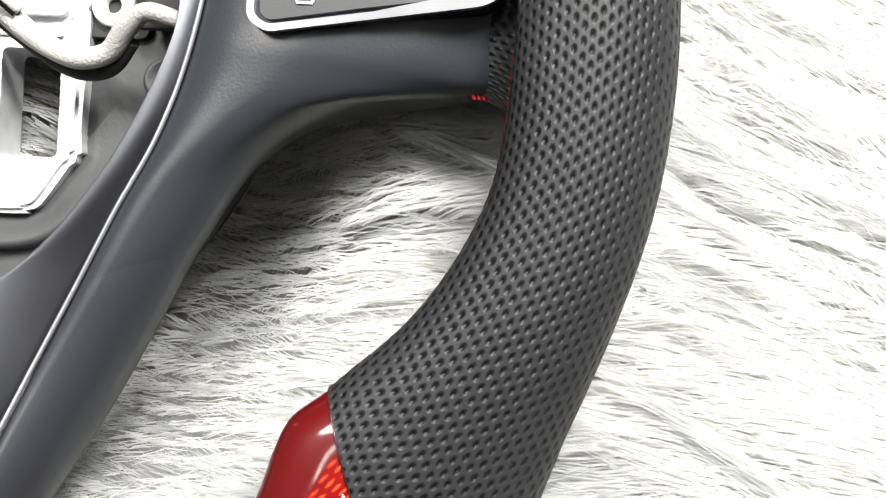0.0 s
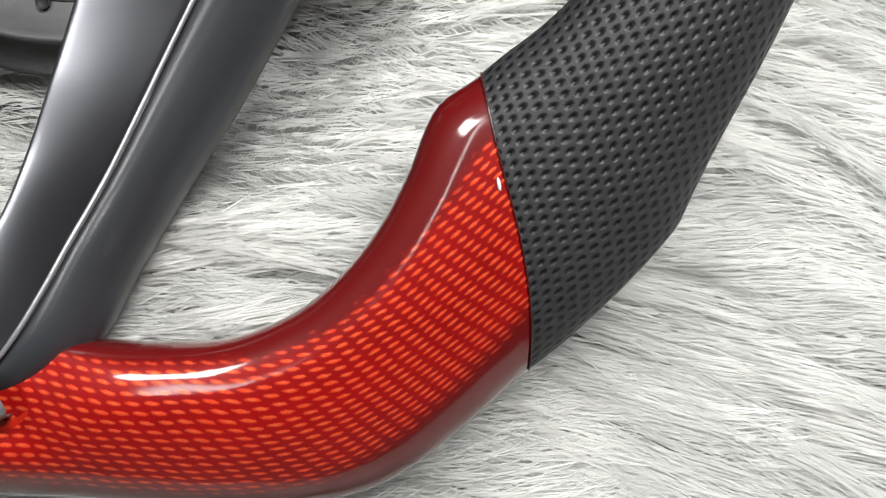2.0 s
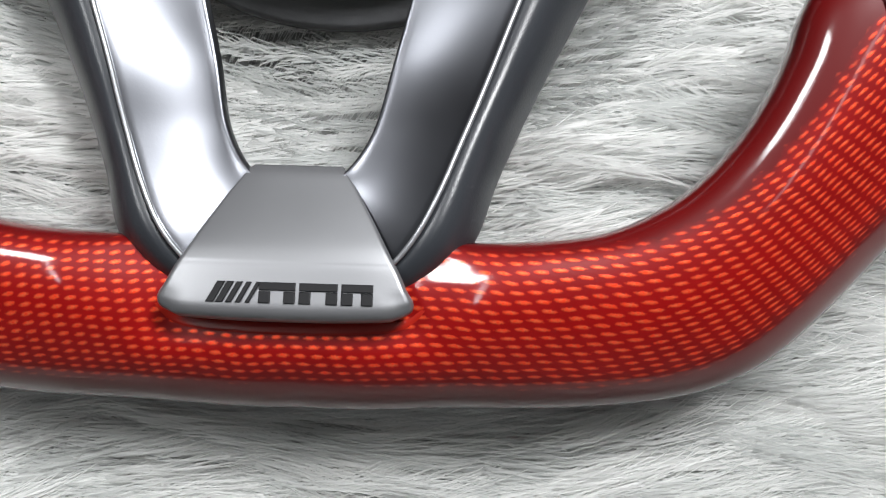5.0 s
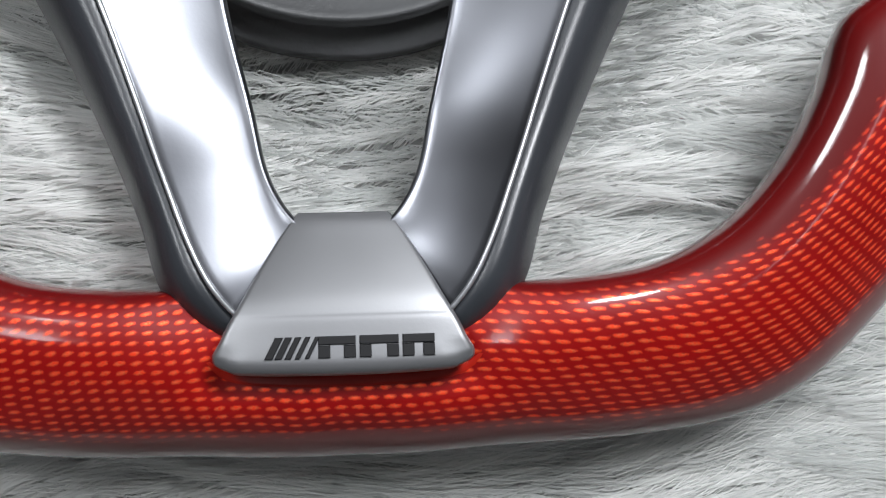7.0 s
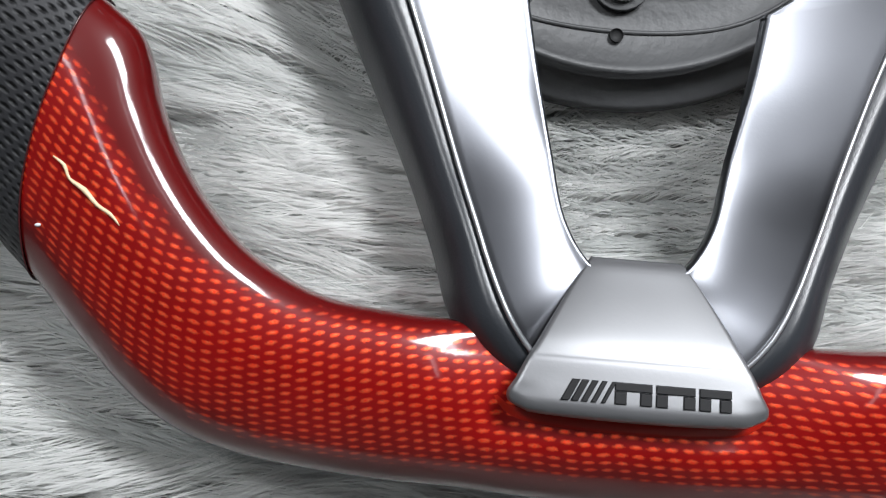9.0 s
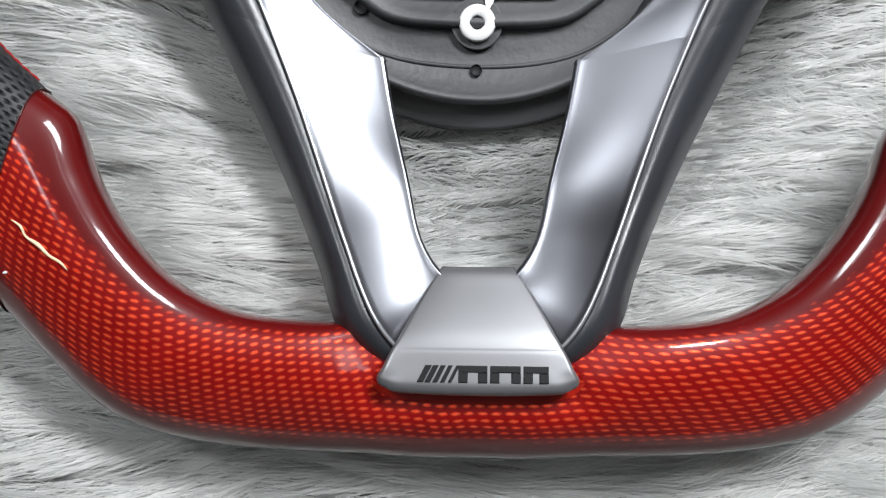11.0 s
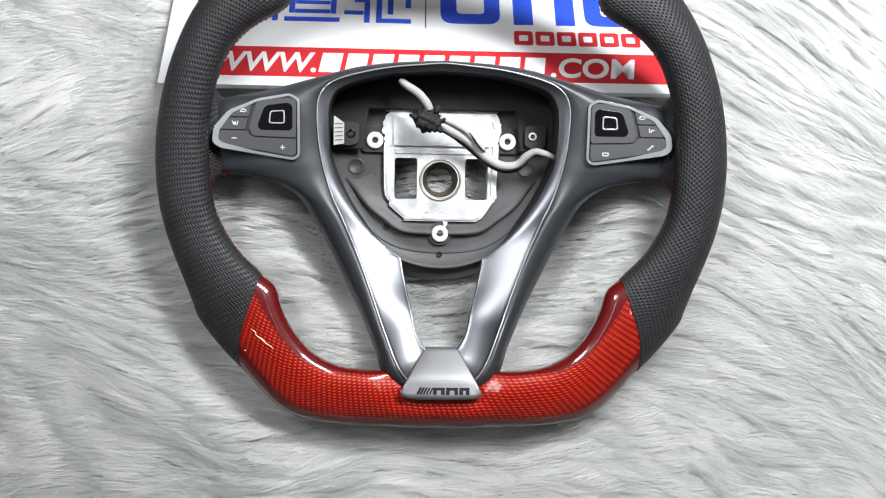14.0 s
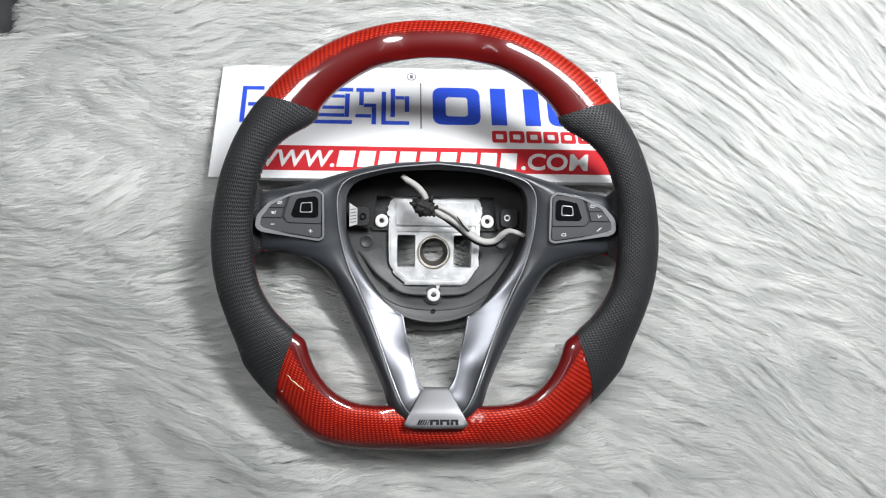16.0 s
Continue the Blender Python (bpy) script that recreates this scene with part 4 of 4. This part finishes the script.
    for v in lump.verts:
        p = v.co.copy()
        k = 1 + 0.17 * math.sin(5 * p.x + 3 * p.y) * math.sin(6 * p.y - 4 * p.z) + 0.10 * math.sin(13 * p.x - 9 * p.y + 5 * p.z) + 0.05 * math.sin(31 * p.y + 17 * p.x)
        v.co = (-.0105 + .0098 * k * p.x - .0020 * p.y, .0312 + .0082 * k * p.y, .0445 + .0062 * k * p.z)
    for f in lump.faces:
        f.smooth = True
    part("taped_joint", lump, TAPE, harness, "lump of black cloth tape")
    for k in range(4):
        a = rng.uniform(0, 2 * math.pi)
        x, y = -.0105 + .0088 * math.cos(a), .0312 + .0074 * math.sin(a)
        q = a + rng.uniform(-0.6, 0.6)
        part("tape_end", tube([(x, y, .0465), (x + .0024 * math.cos(q), y + .0024 * math.sin(q), .0475), (x + .0040 * math.cos(q), y + .0040 * math.sin(q), .0460)], [.0020, .0018, .0012], 8, 3), TAPE, harness)


hub()
for ob in wheel.children:
    if ob.name.split('.')[0] in ('hub_plate', 'hub_bracket', 'side_lug', 'label_sticker'):
        ob.location.z = -0.004


# ---- printed board behind the wheel ----
def board():
    """A white printed card lying on the rug under the upper rim. Local x to the right, y up, z out of the print."""
    b = tagged(new("printed_board"), "white card with blue and red print, lying under the wheel", "sign")
    b.matrix_world = BOARD
    wide, high = 0.379, 0.134
    part("card", slab(rounded([(-wide / 2, 0), (wide / 2, 0), (wide / 2, high), (-wide / 2, high)], 0.001), -0.004, 0.0, 0.0004), PAPER, b)

    def ink(pts, material, name, holes=(), lift=0.0004, label=""):
        return part(name, slab(pts, -0.001, lift, 0.0, holes), material, b, label)

    def box(x0, y0, x1, y1):
        return [(x0, y0), (x1, y0), (x1, y1), (x0, y1)]

    ink(box(-.1600, .0086, .1780, .0366), REDPRINT, "red_band", label="red printed band")
    # blue mark: a ring, two uprights, another ring
    ink(rounded(box(.0101, .0642, .0549, .1096), .010, 5), BLUEPRINT, "blue_shape", [rounded(box(.0223, .0741, .0431, .0979), .004, 4)])
    for x in (.0650, .0968):
        ink(box(x, .0645, x + .0146, .1097), BLUEPRINT, "blue_shape")
    ink(rounded(box(.1190, .0645, .1640, .1097), .010, 5), BLUEPRINT, "blue_shape", [rounded(box(.1315, .0745, .1520, .0982), .004, 4)])
    for k in range(6):
        x = .0646 + k * .0160
        ink(rounded(box(x, .0440, x + .0140, .0577), .002, 3), REDPRINT, "red_shape", [rounded(box(x + .0036, .0478, x + .0104, .0540), .001, 2)])
    ink(box(-.0016, .0588, -.0005, .1144), GREYPRINT, "divider_line")
    # three blue blocks of strokes
    for x0, kind in ((-.1683, 0), (-.1150, 1), (-.0620, 2)):
        t, lo, hi = .0042, .0630, .1068
        x1 = x0 + .0500
        mid, half = (lo + hi) / 2, x0 + .0200
        if kind == 0:
            strokes = [box(x0, hi - t, half, hi), box(x0, lo, half, lo + t), box(x0, lo + t + .0002, x0 + t, hi - t - .0002), box(x0 + .0065, mid - t / 2, half, mid + t / 2),
                       box(half + .0040, hi - t, x1, hi), box(half + .0040, lo, half + .0040 + t, hi - t - .0002), box(x1 - t, lo, x1, hi - t - .0002)]
        elif kind == 1:
            strokes = [box(x0, lo, x0 + t, hi), box(x0 + .0090, hi - t, x1, hi), box(x0 + .0120, lo + .0085, x0 + .0120 + t, hi - t - .0030), box(x1 - t - .003, lo + .0085, x1 - .003, hi - t - .0030),
                       box(x0 + .0165, hi - .0120, x1 - .0075, hi - .0085), box(x0 + .0165, mid - .0040, x1 - .0075, mid - .0005), box(x0 + .0165, lo + .0085, x1 - .0075, lo + .0122), box(x0 + .0090, lo, x1, lo + t)]
        else:
            strokes = [box(x0, hi - t, x0 + .0170, hi), box(x0 + .0030, mid + .001, x0 + .0030 + t, hi - t - .0002), box(x0 + .0075, mid - .001, x0 + .0190, mid + .0030), box(x0, lo + .0080, x0 + .0145, lo + .0118),
                       box(x0 + .0150, lo, x0 + .0150 + t, mid - .0015), box(x0 + .0240, lo + t + .0002, x0 + .0240 + t, hi - .004), box(x0 + .0240, lo, x1, lo + t), box(x0 + .0325, lo + .0090, x0 + .0325 + t, hi),
                       box(x1 - t, mid - .006, x1, hi - .009), box(x0 + .0370, hi - .0128, x1 - t - .0002, hi - .0090)]
        for q in strokes:
            ink(q, BLUEPRINT, "blue_stroke")
    for x, y in ((-.0098, .1227), (.1701, .1228)):
        ink(ring_outline(x, y, .0045, 20), GREYPRINT, "small_ring", [ring_outline(x, y, .0039, 20)])
        ink(box(x - .0014, y - .002, x + .0014, y + .002), GREYPRINT, "small_mark")

    def letters(text, x, size):
        cu = bpy.data.curves.new("letters", "FONT")
        cu.body, cu.size, cu.extrude, cu.shear, cu.offset = text, size, 0.0003, 0.15, 0.0006
        tmp = bpy.data.objects.new("letters", cu)
        scene.collection.objects.link(tmp)
        me = bpy.data.meshes.new_from_object(tmp.evaluated_get(bpy.context.evaluated_depsgraph_get()))
        bpy.data.objects.remove(tmp)
        ob = part("lettering", me, WHITEPRINT, b, "white printed letters")
        w = max(v.co.x for v in me.vertices) - min(v.co.x for v in me.vertices)
        return ob, w

    for text, x0, x1 in (("WWW.", -.1560, -.0810), (".COM", .0885, .1515)):
        ob, w = letters(text, 0, 0.0268)
        ob.matrix_basis = Matrix.Translation((x0, .0130, .0008)) @ Matrix.Diagonal(((x1 - x0) / w, 0.95, 1, 1))
    for k in range(9):
        x = -.0775 + k * .0184
        ink([(x, .0130), (x + .0148, .0130), (x + .0172, .0312), (x + .0024, .0312)], WHITEPRINT, "white_bar", lift=0.0008)


BOARD = pose(-0.0113, 0.2216, 0.0139, -24.0, 0, 0)
board()
